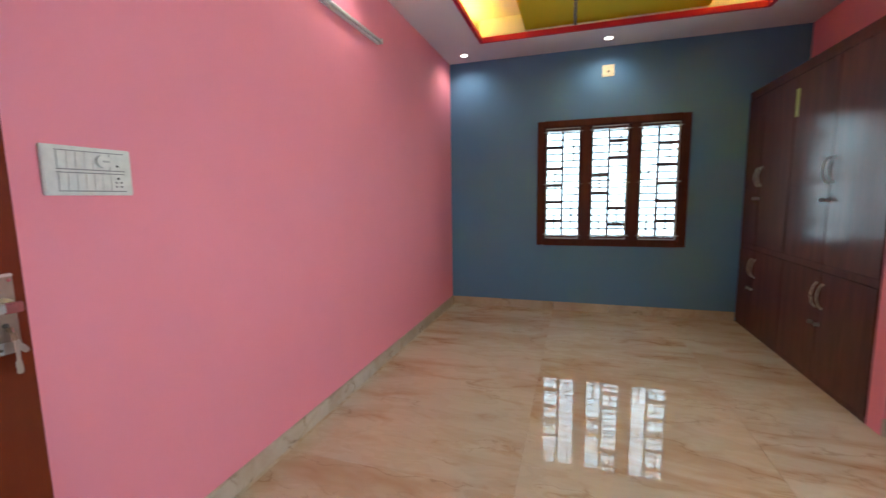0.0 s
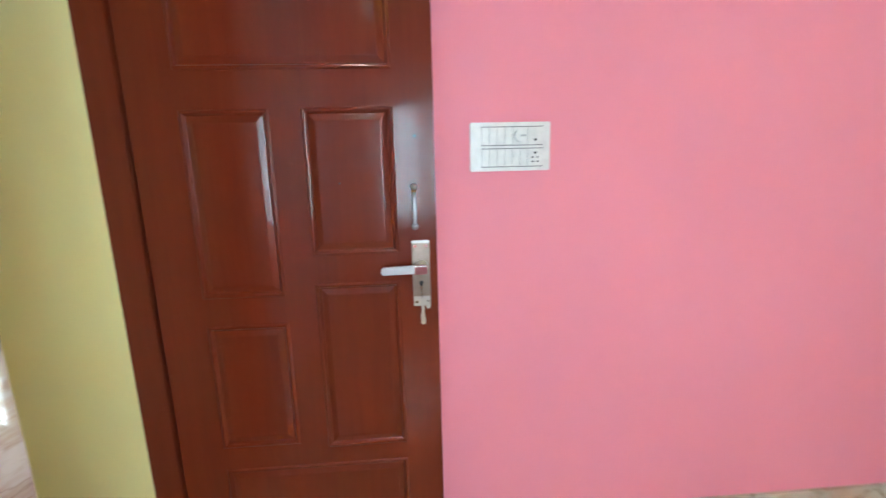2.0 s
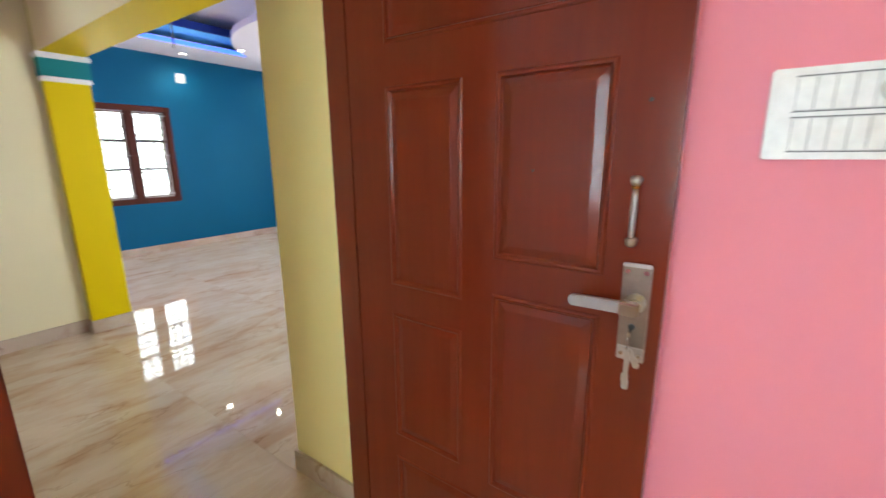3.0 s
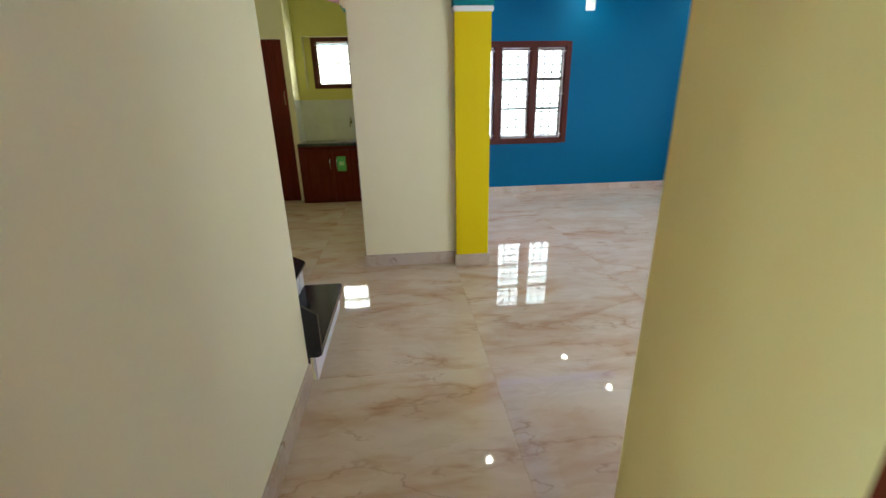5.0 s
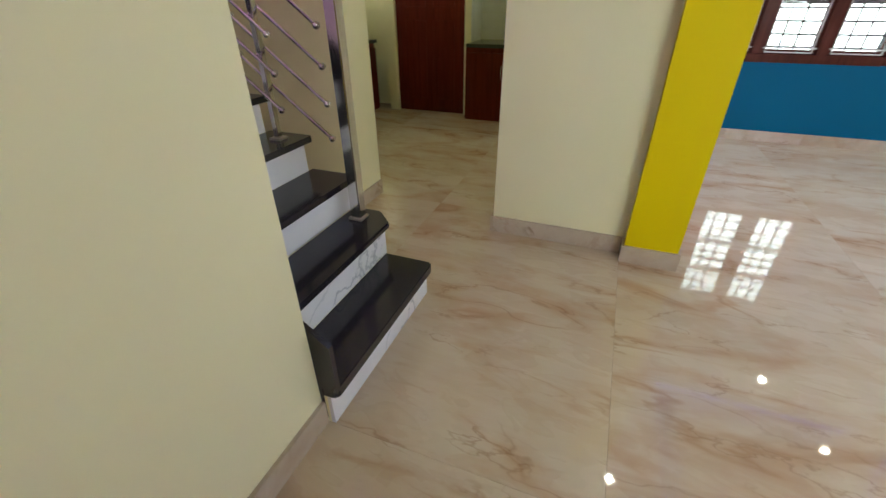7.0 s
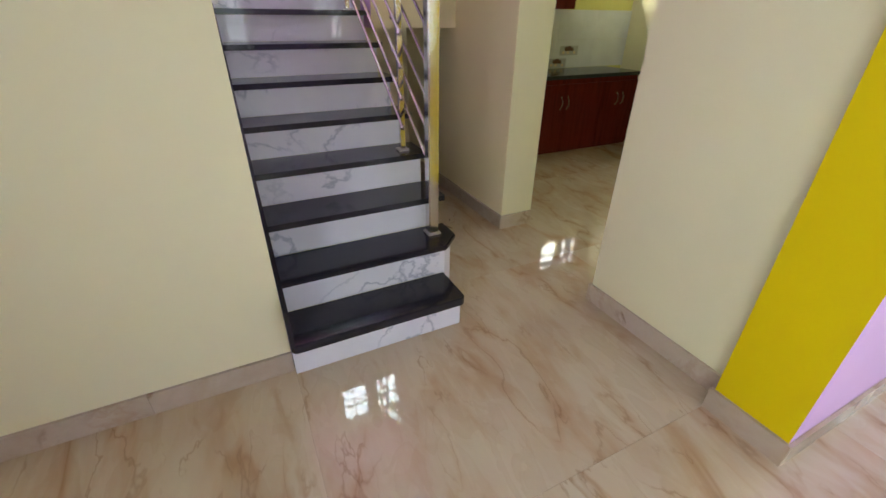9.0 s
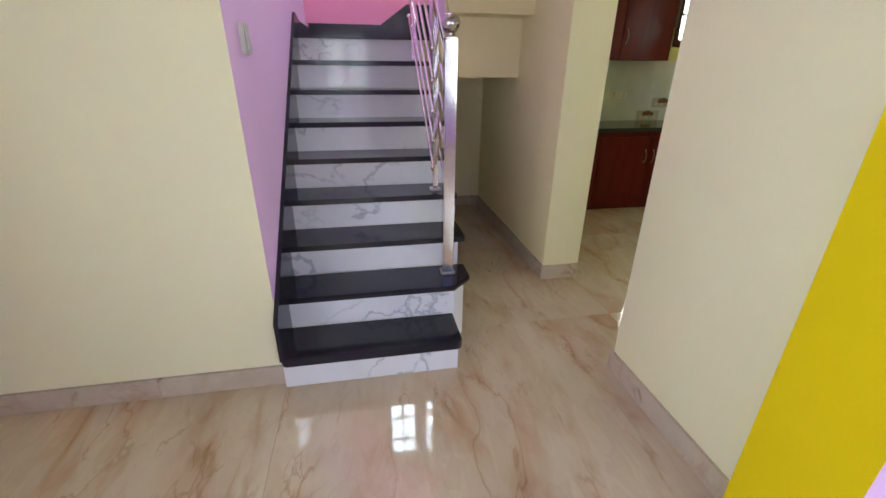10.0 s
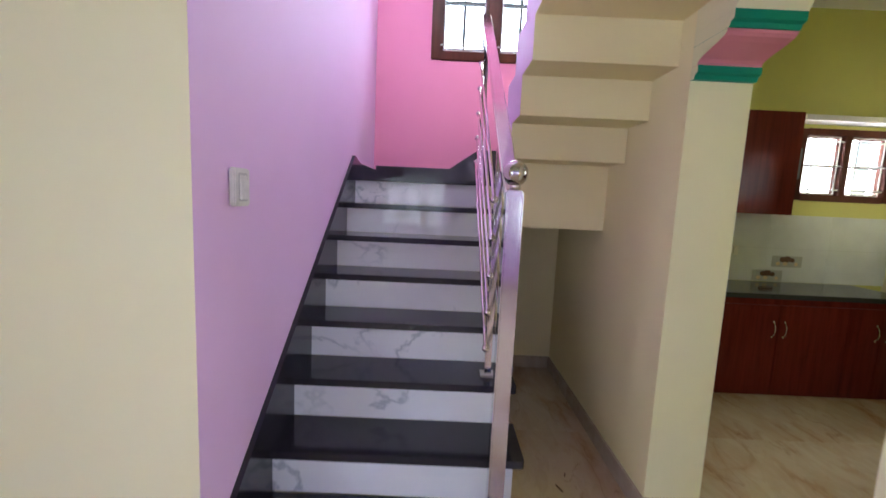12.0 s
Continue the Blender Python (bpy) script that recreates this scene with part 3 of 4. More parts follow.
land = prism(bmesh.new(), [(S_X + 8 * S_GO, S_Y0 - 0.001), (S_X + 8 * S_GO, -2.835), (1.28, -2.835), (1.28, -3.489), (2.049, -3.489), (2.049, S_Y0 - 0.001)], "z", S_N * S_RISE - 0.03, S_N * S_RISE)
part("landing", bevelled(land, 0.006), GRANITE, stairs, "black granite landing")
part("landing_slab", boxes((1.255, 2.049, -2.82, S_Y0 - 0.001, 1.276, 1.518), (1.30, 2.049, -3.487, -2.822, 1.278, 1.518)), CREAM, stairs)
# black stringer along the lilac wall
sx0, sx1 = S_X - 0.005, S_X + 8 * S_GO
prof = [(sx0, S_RISE + 0.19), (sx1 + 0.01, 9 * S_RISE + 0.125), (sx1 + 0.2, 9 * S_RISE + 0.09), (2.049, 9 * S_RISE + 0.09), (2.049, 9 * S_RISE - 0.2), (sx1, 9 * S_RISE - 0.2), (sx0 + 0.25, 0.02), (sx0 + 0.06, 0.02), (sx0 + 0.06, 0.165), (sx0, 0.165)]
part("stringer", prism(bmesh.new(), prof, "y", S_Y0 + 0.001, S_Y0 - 0.018), GRANITE, stairs, "black granite stringer against the wall")
prof = [(S_Y0 - 0.019, 9 * S_RISE + 0.001), (S_Y0 - 0.019, 9 * S_RISE + 0.125), (-2.545, 9 * S_RISE + 0.125), (-2.78, 9 * S_RISE + 0.29), (-3.1, 9 * S_RISE + 0.29), (-3.1, 9 * S_RISE + 0.001)]
part("landing_skirting", prism(bmesh.new(), prof, "x", 2.049, 2.03), GRANITE, stairs, "black granite landing skirting")

# upper flight, stepped underside
GO2, R2 = 0.2255, 0.186
pts = [(1.045, 1.276), (1.045, 1.662)]
x, z = 1.045, 1.662
while x > -0.33:
    x -= GO2
    pts += [(x, z), (x, z + R2)]
    z += R2
pts += [(pts[-1][0], z + 0.25)]
xx, zz = pts[-1]
while xx < 1.0:
    pts.append((xx + GO2, zz))
    zz -= R2
    pts.append((xx + GO2, zz))
    xx += GO2
pts += [(1.27, zz), (1.27, 1.276)]
fl = prism(bmesh.new(), pts, "y", -3.489, -2.86)
fl.normal_update()
for f in fl.faces:
    f.material_index = 1 if f.normal.y > 0.9 else 0
tagged(link("upper_stair_flight", fl, [BOUNCECREAM, LILAC]), "cream stepped underside of the upper stair flight", "staircase", kind="structure")

# ---- stair railing ----
rail = thing("stair_railing", "polished stainless steel stair railing with round bars and a ball newel", "railing", (0, 0, 0))
NX, NY, NZ = -0.19, -2.725, 2 * S_RISE
newel = part("newel_post", bevelled(boxes((NX - 0.027, NX + 0.027, NY - 0.027, NY + 0.027, NZ + 0.008, 1.462)), 0.005), STEEL, rail, "square polished steel newel post")
part("ball", ball(rod(bmesh.new(), (NX, NY, 1.462), (NX, NY, 1.485), 0.016), (NX, NY, 1.515), 0.040, 24), STEEL, newel, "steel ball finial", True)
part("base_plate", bevelled(boxes((NX - 0.036, NX + 0.036, NY - 0.036, NY + 0.036, NZ + 0.001, NZ + 0.014)), 0.003), SATIN, newel)
BAR = 0.78
P2, P3 = 0.20, 1.12
for px, k in ((P2, 4), (P3, 8)):
    z0 = k * S_RISE
    h = 1.462 + (px - NX) * BAR - z0 - 0.03
    p = part("post", bevelled(boxes((px - 0.014, px + 0.014, NY - 0.014, NY + 0.014, z0 + 0.004, z0 + h)), 0.003), STEEL, rail)
    part("base_plate", bevelled(boxes((px - 0.03, px + 0.03, NY - 0.03, NY + 0.03, z0 + 0.001, z0 + 0.012)), 0.002), SATIN, p)
part("handrail", bevelled(prism(bmesh.new(), [(NX + 0.02, 1.425), (NX + 0.02, 1.46), (1.25, 1.46 + BAR * (1.25 - NX)), (1.25, 1.425 + BAR * (1.25 - NX))], "y", NY - 0.028, NY + 0.028), 0.006), STEEL, rail, "flat polished steel handrail")
for j in range(5):
    zb = 0.715 + 0.150 * j
    for (a, b, dz, dy) in ((-0.085, 0.34, 0.0, -0.022), (0.13, 1.2, -0.05, 0.022)):
        pa = (a, NY + dy, zb + (a + 0.085) * BAR + dz)
        pb = (b, NY + dy, zb + (b + 0.085) * BAR + dz)
        bar = part("bar", rod(bmesh.new(), pa, pb, 0.008, 10), STEEL, rail)
        for e in (pa, pb):
            part("knob", ball(bmesh.new(), e, 0.0155, 12), STEEL, bar, "", True)

# ---- arch mouldings ----
cap = thing("pilaster_capital", "white and teal moulded capital on the yellow pilaster", "capital", (0, 0, 0))
part("moulding", bevelled(boxes((-1.722, -1.409, -3.445, -3.333, 2.06, 2.099)), 0.008), WHITE, cap)
part("band", boxes((-1.710, -1.421, -3.445, -3.346, 1.94, 2.059)), BAND_TEAL, cap, "teal band")
part("moulding", bevelled(boxes((-1.712, -1.418, -3.445, -3.343, 1.905, 1.939)), 0.008), WHITE, cap)
cap2 = copy_thing(cap, Matrix.Translation((0, -4.098, 0)) @ Matrix.Diagonal((1, -1, 1, 1)))
cap2.scale = (1, -1, 1)


def corbel(at_x, sign, y0, y1):
    c = thing("corbel", "green and pink moulded corbel under the kitchen lintel", "corbel", (0, 0, 0), "kitchen opening corbels")
    def sx(d):
        return at_x + sign * d
    def strip(name, pr, mat):
        bm = prism(bmesh.new(), [(sx(d), z) for d, z in pr], "y", y0, y1)
        bm.normal_update()
        for f in bm.faces:
            f.material_index = 1 if abs(f.normal.y) > 0.9 else 0
        part(name, bm, [mat, CREAM], c)
    strip("lower_band", [(-0.001, 1.950), (0.024, 1.950), (0.028, 1.966), (0.044, 1.972), (0.044, 1.999), (-0.001, 1.999)], BAND_GREEN)
    s = [(-0.001, 2.0), (0.037, 2.0)]
    for i in range(9):
        t = i / 8
        s.append((0.037 + 0.165 * (t - math.sin(2 * math.pi * t) / (2 * math.pi)), 2.0 + 0.077 * t))
    strip("curved_body", s + [(-0.001, 2.077)], BAND_PINK)
    strip("upper_band", [(-0.001, 2.078), (0.208, 2.078), (0.214, 2.094), (0.232, 2.100), (0.232, 2.131), (-0.001, 2.131)], BAND_GREEN)
    strip("cap_block", [(-0.001, 2.132), (0.232, 2.132), (0.27, 2.19), (-0.001, 2.19)], CREAM)
    return c


corbel(0.272, -1, -3.747, -3.491)
corbel(-0.675, 1, -3.739, -3.491)


# ---- bedroom door ----
def panel_door(name, label, m, w, h, panels, mat):
    """Local x from the hinge, y through the leaf, z up. Raised and fielded panels on both faces."""
    d = thing(name, label, "door", m)
    t = 0.036
    xs = sorted({0.0, w} | {v for p in panels for v in p[:2]})
    zs = sorted({0.0, h} | {v for p in panels for v in p[2:]})
    bm = bmesh.new()
    for z0, z1 in zip(zs, zs[1:]):
        for x0, x1 in zip(xs, xs[1:]):
            inside = any(p[0] <= x0 and x1 <= p[1] and p[2] <= z0 and z1 <= p[3] for p in panels)
            if not inside:
                box(bm, x0, x1, 0, t, z0, z1)
    bmesh.ops.remove_doubles(bm, verts=bm.verts[:], dist=1e-5)
    seen, drop = {}, []
    for f in bm.faces:
        key = tuple(round(v, 4) for v in f.calc_center_median())
        if key in seen:
            drop += [f, seen[key]]
        seen[key] = f
    bmesh.ops.delete(bm, geom=list(set(drop)), context="FACES")
    part("leaf", bm, mat, d)
    for x0, x1, z0, z1 in panels:
        bm = bmesh.new()
        # moulding round the panel, then the raised field
        for s, y in ((1, 0.0), (-1, t)):
            def ring(i, dy):
                return [bm.verts.new((x, y + s * dy, z)) for x, z in ((x0 + i, z0 + i), (x1 - i, z0 + i), (x1 - i, z1 - i), (x0 + i, z1 - i))]
            rings = [ring(0, 0.0), ring(0.002, -0.002), ring(0.006, -0.0035), ring(0.011, -0.0025), ring(0.014, 0.002), ring(0.017, 0.0035), ring(0.034, -0.001), ring(0.038, -0.0015)]
            for a, b in zip(rings, rings[1:]):
                for k in range(4):
                    bm.faces.new((a[k], a[(k + 1) % 4], b[(k + 1) % 4], b[k]))
            bm.faces.new(rings[-1])
        bmesh.ops.recalc_face_normals(bm, faces=bm.faces[:])
        part("panel", bm, mat, d, "raised and fielded door panel")
    return d


PAN = [(0.135, 0.722, 1.648, 1.99), (0.135, 0.377, 1.003, 1.545), (0.466, 0.722, 1.124, 1.547), (0.135, 0.377, 0.503, 0.916), (0.466, 0.722, 0.484, 1.036), (0.135, 0.722, 0.12, 0.425)]
DOOR = pose(-1.399, -0.205, 0.008, 0, 0, 90) @ Matrix.Translation((0, -0.036, 0))
door = panel_door("door_1", "open varnished red-brown panelled wooden door against the pink wall", DOOR, 0.838, 2.05, PAN, DOORWOOD)
lock = part("lock_plate", bevelled(boxes((0.761, 0.815, -0.005, 0.0, 0.953, 1.158)), 0.002), REFLECTNICKEL, door, "brushed nickel lock plate with the door's brown reflection in its colour")
part("plate_crest", bevelled(boxes((0.761, 0.815, -0.009, -0.003, 1.152, 1.160)), 0.002), SATIN, lock)
HX, HZD = 0.790, 1.080
part("rose", rod(rod(bmesh.new(), (HX, -0.014, HZD), (HX, -0.004, HZD), 0.019, 24), (HX, -0.042, HZD), (HX, -0.013, HZD), 0.0105, 20), SATIN, lock, "round satin handle rose", True)
lever = [(HX + 0.013, HZD - 0.011), (HX + 0.013, HZD + 0.011), (HX - 0.018, HZD + 0.0125), (HX - 0.115, HZD + 0.010), (HX - 0.120, HZD + 0.005), (HX - 0.120, HZD - 0.009), (HX - 0.116, HZD - 0.013), (HX - 0.018, HZD - 0.0115)]
part("door_handle", bevelled(prism(bmesh.new(), lever, "y", -0.056, -0.041), 0.003), SILVER, lock, "flat silver lever handle")
part("lever_tip", bevelled(boxes((HX - 0.024, HX + 0.0145, -0.0585, -0.039, HZD - 0.0135, HZD + 0.0135)), 0.003), STEEL, lock, "polished end of the lever")
part("keyhole", rod(bmesh.new(), (HX - 0.003, -0.0085, 1.028), (HX - 0.003, -0.004, 1.028), 0.0065, 14), DARK, lock)
part("key", bevelled(boxes((HX - 0.0055, HX - 0.0005, -0.034, -0.007, 1.012, 1.026)), 0.0015), STEEL, lock)
part("foot_band", bevelled(boxes((0.763, 0.813, -0.0065, -0.004, 0.955, 0.985)), 0.001), SATIN, lock)
ringlet = bmesh.new()
for k in range(12):
    a0, a1 = (math.tau * (k + d) / 12 for d in (0, 1))
    rod(ringlet, (HX - 0.003, -0.036 + 0.011 * math.sin(a0), 1.003 + 0.011 * math.cos(a0)), (HX - 0.003, -0.036 + 0.011 * math.sin(a1), 1.003 + 0.011 * math.cos(a1)), 0.0012, 6)
part("key_ring", ringlet, STEEL, lock, "thin steel key ring", True)
for dx, lean, ln in ((-0.003, 1, 0.075), (0.002, 24, 0.040), (0.002, -2, 0.088)):
    c, sn = math.cos(radians(lean)), math.sin(radians(lean))
    bow = [(-0.003, 0.0), (0.003, 0.0), (0.003, -ln + 0.024), (0.0065, -ln + 0.019), (0.0065, -ln + 0.004), (0.003, -ln), (-0.003, -ln), (-0.0065, -ln + 0.004), (-0.0065, -ln + 0.019), (-0.003, -ln + 0.024)]
    part("spare_key", prism(bmesh.new(), [(HX + dx + x * c - z * sn, 0.993 + x * sn + z * c) for x, z in bow], "y", -0.038 + dx * 0.3, -0.036 + dx * 0.3), SATIN, lock, "key hanging on the ring")
part("screw", rod(bmesh.new(), (0.782, -0.002, 1.465), (0.782, 0.002, 1.465), 0.004, 10), DARK, door)
part("peephole", rod(bmesh.new(), (0.56, -0.003, 1.335), (0.56, 0.002, 1.335), 0.003, 10), DARK, door)
for z in (1.143, 0.968):
    for x in (0.771, 0.805):
        part("screw", rod(bmesh.new(), (x, -0.0085, z), (x, -0.004, z), 0.0045, 12), STEEL, lock)


def turned(bm, x, y, rows, seg=18):
    """A turned upright: rows of (z, radius), bottom to top."""
    rings = [[bm.verts.new((x + q * math.cos(math.tau * k / seg), y + q * math.sin(math.tau * k / seg), z)) for k in range(seg)] for z, q in rows]
    for a, b in zip(rings, rings[1:]):
        for k in range(seg):
            bm.faces.new((a[k], a[(k + 1) % seg], b[(k + 1) % seg], b[k]))
    bm.faces.new(rings[0][::-1]), bm.faces.new(rings[-1])
    return bm


QX, QY = 0.774, -0.026
pull = part("pull_handle", turned(bmesh.new(), QX, QY, [(1.213, 0.0045), (1.218, 0.005), (1.235, 0.0058), (1.262, 0.0066), (1.288, 0.0058), (1.306, 0.0048)]), SILVER, door, "polished turned pull handle", True)
for z0 in (1.196, 1.312):
    part("end_cap", rod(turned(bmesh.new(), QX, QY, [(z0, 0.005), (z0 + 0.004, 0.0092), (z0 + 0.010, 0.0105), (z0 + 0.015, 0.0092), (z0 + 0.018, 0.0052)]), (QX, QY, z0 + 0.009), (QX, 0.0, z0 + 0.009), 0.0065, 14), SILVER, pull, "", True)
part("collar", turned(bmesh.new(), QX, QY, [(1.306, 0.006), (1.307, 0.0078), (1.310, 0.0078), (1.311, 0.006)]), plain("brass_collar", (0.62, 0.38, 0.10), 0.25, 1.0), pull, "brass collar", True)
frame_thing = thing("door_frame", "varnished red-brown wooden door frame", "door frame", (0, 0, 0), kind="structure")
part("jamb", bevelled(boxes((-1.474, -1.420, -0.334, -0.21, 0, 2.075)), 0.004), DOORWOOD, frame_thing)
part("door_stop", bevelled(boxes((-1.420, -1.378, -0.318, -0.224, 0, 2.075)), 0.004), DOORWOOD, frame_thing)
part("jamb", bevelled(boxes((-0.586, -0.522, -0.338, -0.2, 0, 2.075)), 0.004), DOORWOOD, frame_thing)
part("head", bevelled(boxes((-1.474, -0.522, -0.338, -0.2, 2.076, 2.139)), 0.004), DOORWOOD, frame_thing)
for z in (0.25, 1.0, 1.8):
    part("hinge", rod(bmesh.new(), (-1.405, -0.207, z), (-1.405, -0.207, z + 0.09), 0.006, 8), SATIN, frame_thing)


# ---- switch board ----
def switch_board(y0, y1, z0, z1):
    s = thing("switch_board", "white modular switch plate with two rows of switches", "switch", (PX, y0, z0))
    w, h = y1 - y0, z1 - z0
    part("plate", bevelled(boxes((0.0, 0.014, 0, w, 0, h)), 0.003), PLASTIC, s)
    for r, (a, b) in enumerate(((0.53, 0.90), (0.09, 0.46))):
        part("grid", boxes((0.0135, 0.0155, 0.14 * w, 0.90 * w, a * h, b * h)), GREYPLASTIC, s)
        for zz in (a * h - 0.0015, b * h):
            part("groove", boxes((0.0135, 0.0158, 0.13 * w, 0.905 * w, zz, zz + 0.0018)), GREYLINE, s)
        n = 4 if r == 0 else 6
        mw = 0.76 * w / 8
        for i in range(n):
            u = 0.14 * w + i * mw
            sw = prism(bmesh.new(), [(0.0155, a * h + 0.002), (0.018, a * h + 0.002), (0.0215, b * h - 0.002), (0.0155, b * h - 0.002)], "y", u + 0.0012, u + mw - 0.0012)
            part("switch", sw, PLASTIC, s)
        u = 0.14 * w + n * mw
        if r == 0:
            part("blank", bevelled(boxes((0.0155, 0.0195, u + 0.001, u + 2 * mw - 0.001, a * h + 0.0015, b * h - 0.0015)), 0.001), PLASTIC, s)
            k = part("fan_knob", rod(bmesh.new(), (0.0195, u + mw, (a + b) / 2 * h), (0.034, u + mw, (a + b) / 2 * h), 0.0195, 20), PLASTIC, s, "round fan regulator knob")
            part("pointer", boxes((0.034, 0.036, u + mw - 0.003, u + mw + 0.016, (a + b) / 2 * h - 0.003, (a + b) / 2 * h + 0.003)), GREYPRINT, k)
            u += 2 * mw
        m = part("socket", bevelled(boxes((0.0155, 0.0195, u + 0.001, 0.90 * w - 0.001, a * h + 0.0015, b * h - 0.0015)), 0.001), PLASTIC, s)
        cy = (u + 0.90 * w) / 2
        cz = (a + b) / 2 * h
        holes = ((0, -0.012, 0.004),) if r == 0 else ((0, 0.014, 0.004), (-0.008, 0.0, 0.003), (0.008, 0.0, 0.003), (-0.008, -0.013, 0.003), (0.008, -0.013, 0.003))
        for dy, dz, rr in holes:
            part("pin_hole", boxes((0.0195, 0.0203, cy + dy - rr, cy + dy + rr, cz + dz - rr * 0.8, cz + dz + rr * 0.8)), DARK, m)
    return s


switch_board(0.749, 1.003, 1.366, 1.515)


def small_switch(name, m, label, w=0.075, h=0.11):
    s = thing(name, label, "switch", m)
    part("plate", bevelled(boxes((-w / 2, w / 2, -0.019, 0, -h / 2, h / 2)), 0.004), PLASTIC, s)
    part("bezel", bevelled(boxes((-w * 0.30, w * 0.30, -0.0205, -0.0185, -h * 0.37, h * 0.37)), 0.001), GREYPLASTIC, s)
    part("rocker", bevelled(prism(bmesh.new(), [(-0.019, -0.034), (-0.027, -0.034), (-0.0215, 0.034), (-0.019, 0.034)], "x", -w * 0.24, w * 0.24), 0.001), PLASTIC, s)
    return s


small_switch("stair_switch", pose(-0.295, S_Y0 + 0.001, 1.434), "white two-way switch on the lilac stair wall", 0.088, 0.108)
ac = thing("socket_plate", "cream socket plate high on the blue wall", "socket", pose(0.314, WY, 2.66))
part("plate", bevelled(boxes((-0.06, 0.06, -0.012, 0, -0.06, 0.06)), 0.004), CREAMPLASTIC, ac)
part("socket", bevelled(boxes((-0.022, 0.022, -0.016, -0.012, -0.03, 0.015)), 0.002), CREAMPLASTIC, ac)
part("socket_rim", boxes((-0.012, 0.012, -0.0175, -0.016, -0.02, 0.0)), BROWNFRUIT, ac)
ac2 = thing("socket_plate", "white socket plate high on the deep blue wall", "socket", pose(-3.625, -6.2, 2.50, 0, 0, 180))
part("plate", bevelled(boxes((-0.065, 0.065, -0.012, 0, -0.065, 0.065)), 0.004), PLASTIC, ac2)
part("socket", bevelled(boxes((-0.025, 0.025, -0.016, -0.012, -0.03, 0.02)), 0.002), PLASTIC, ac2)
tube = thing("tube_light", "switched-off white tube light batten on the pink wall", "lamp", (PX, 2.0, 2.52))
part("housing", bevelled(boxes((0, 0.022, -0.2, 0.98, -0.02, 0.02)), 0.004), TUBE, tube)
part("tube", rod(bmesh.new(), (0.034, -0.18, 0), (0.034, 0.96, 0), 0.013, 14), PLASTIC, tube, "", True)
for y in (-0.19, 0.97):
    part("end_cap", bevelled(boxes((0.02, 0.05, y - 0.012, y + 0.012, -0.018, 0.018)), 0.003), PLASTIC, tube)

lit = thing("tube_light", "lit white tube light on the lilac living room wall", "lamp", (-5.6, -3.1, 2.33))
part("housing", bevelled(boxes((0, 0.022, -0.62, 0.62, -0.02, 0.02)), 0.004), TUBE, lit)
part("tube", rod(bmesh.new(), (0.036, -0.59, 0), (0.036, 0.59, 0), 0.013, 14), glow("lit_tube", (0.95, 0.98, 1.0), 25), lit, "glowing tube", True)

rodfan = thing("fan_rod", "bare dark ceiling fan downrod hanging from the yellow panel", "fan rod", (0, 0, 0))
part("rod", rod(bmesh.new(), (-0.015, 2.9, 2.43), (-0.015, 2.9, 2.96), 0.011, 12), GREYLINE, rodfan)
part("canopy", rod(bmesh.new(), (-0.015, 2.9, 2.90), (-0.015, 2.9, 2.958), 0.045, 20), GOLD, rodfan)

livingrod = thing("fan_rod", "thin grey ceiling fan downrod hanging from the white tray ceiling", "fan rod", (0, 0, 0))
part("rod", rod(bmesh.new(), (-3.0, -4.86, 2.62), (-3.0, -4.86, 3.118), 0.010, 12), GREYLINE, livingrod)
part("canopy", rod(bmesh.new(), (-3.0, -4.86, 3.06), (-3.0, -4.86, 3.119), 0.04, 20), WHITE, livingrod)


def lamp(x, y, z, power):
    d = thing("downlight", "round recessed ceiling downlight, switched on", "downlight", (x, y, z), "ceiling downlights")
    bm = bmesh.new()
    bmesh.ops.create_circle(bm, cap_ends=False, segments=28, radius=0.052)
    ring = bmesh.ops.extrude_edge_only(bm, edges=bm.edges[:])
    for v in [g for g in ring["geom"] if isinstance(g, bmesh.types.BMVert)]:
        v.co.x *= 0.78
        v.co.y *= 0.78
        v.co.z = -0.006
    bmesh.ops.recalc_face_normals(bm, faces=bm.faces[:])
    part("trim_ring", bm, PLASTIC, d, "", True)
    part("lens", rod(bmesh.new(), (0, 0, -0.005), (0, 0, -0.001), 0.033, 24), LAMPGLOW, d, "glowing lens")
    downlight(x, y, z, power)
    return d


# lamps at y 2.4 and 0.2 are unseen, added to repeat the far row
for x in (-1.21, 0.292, 1.75):
    for y in ((4.67, 2.4, 0.2) if x != 0.292 else (4.67, 0.2)):
        if not (x > 1 and 2.7 < y) and not (x < -1 and y < 1):
            lamp(x, y, H1, 16)
# (-1.9, -5.885) and (-5.23, -1.9) are unseen, added to complete the pattern
for x, y in ((-3.56, -5.885), (-5.22, -5.885), (-1.9, -5.885), (-5.23, -3.9), (-1.875, -3.926), (-5.23, -1.9)):
    lamp(x, y, HZ, 18)
lamp(-3.93, -5.03, 2.781, 8)

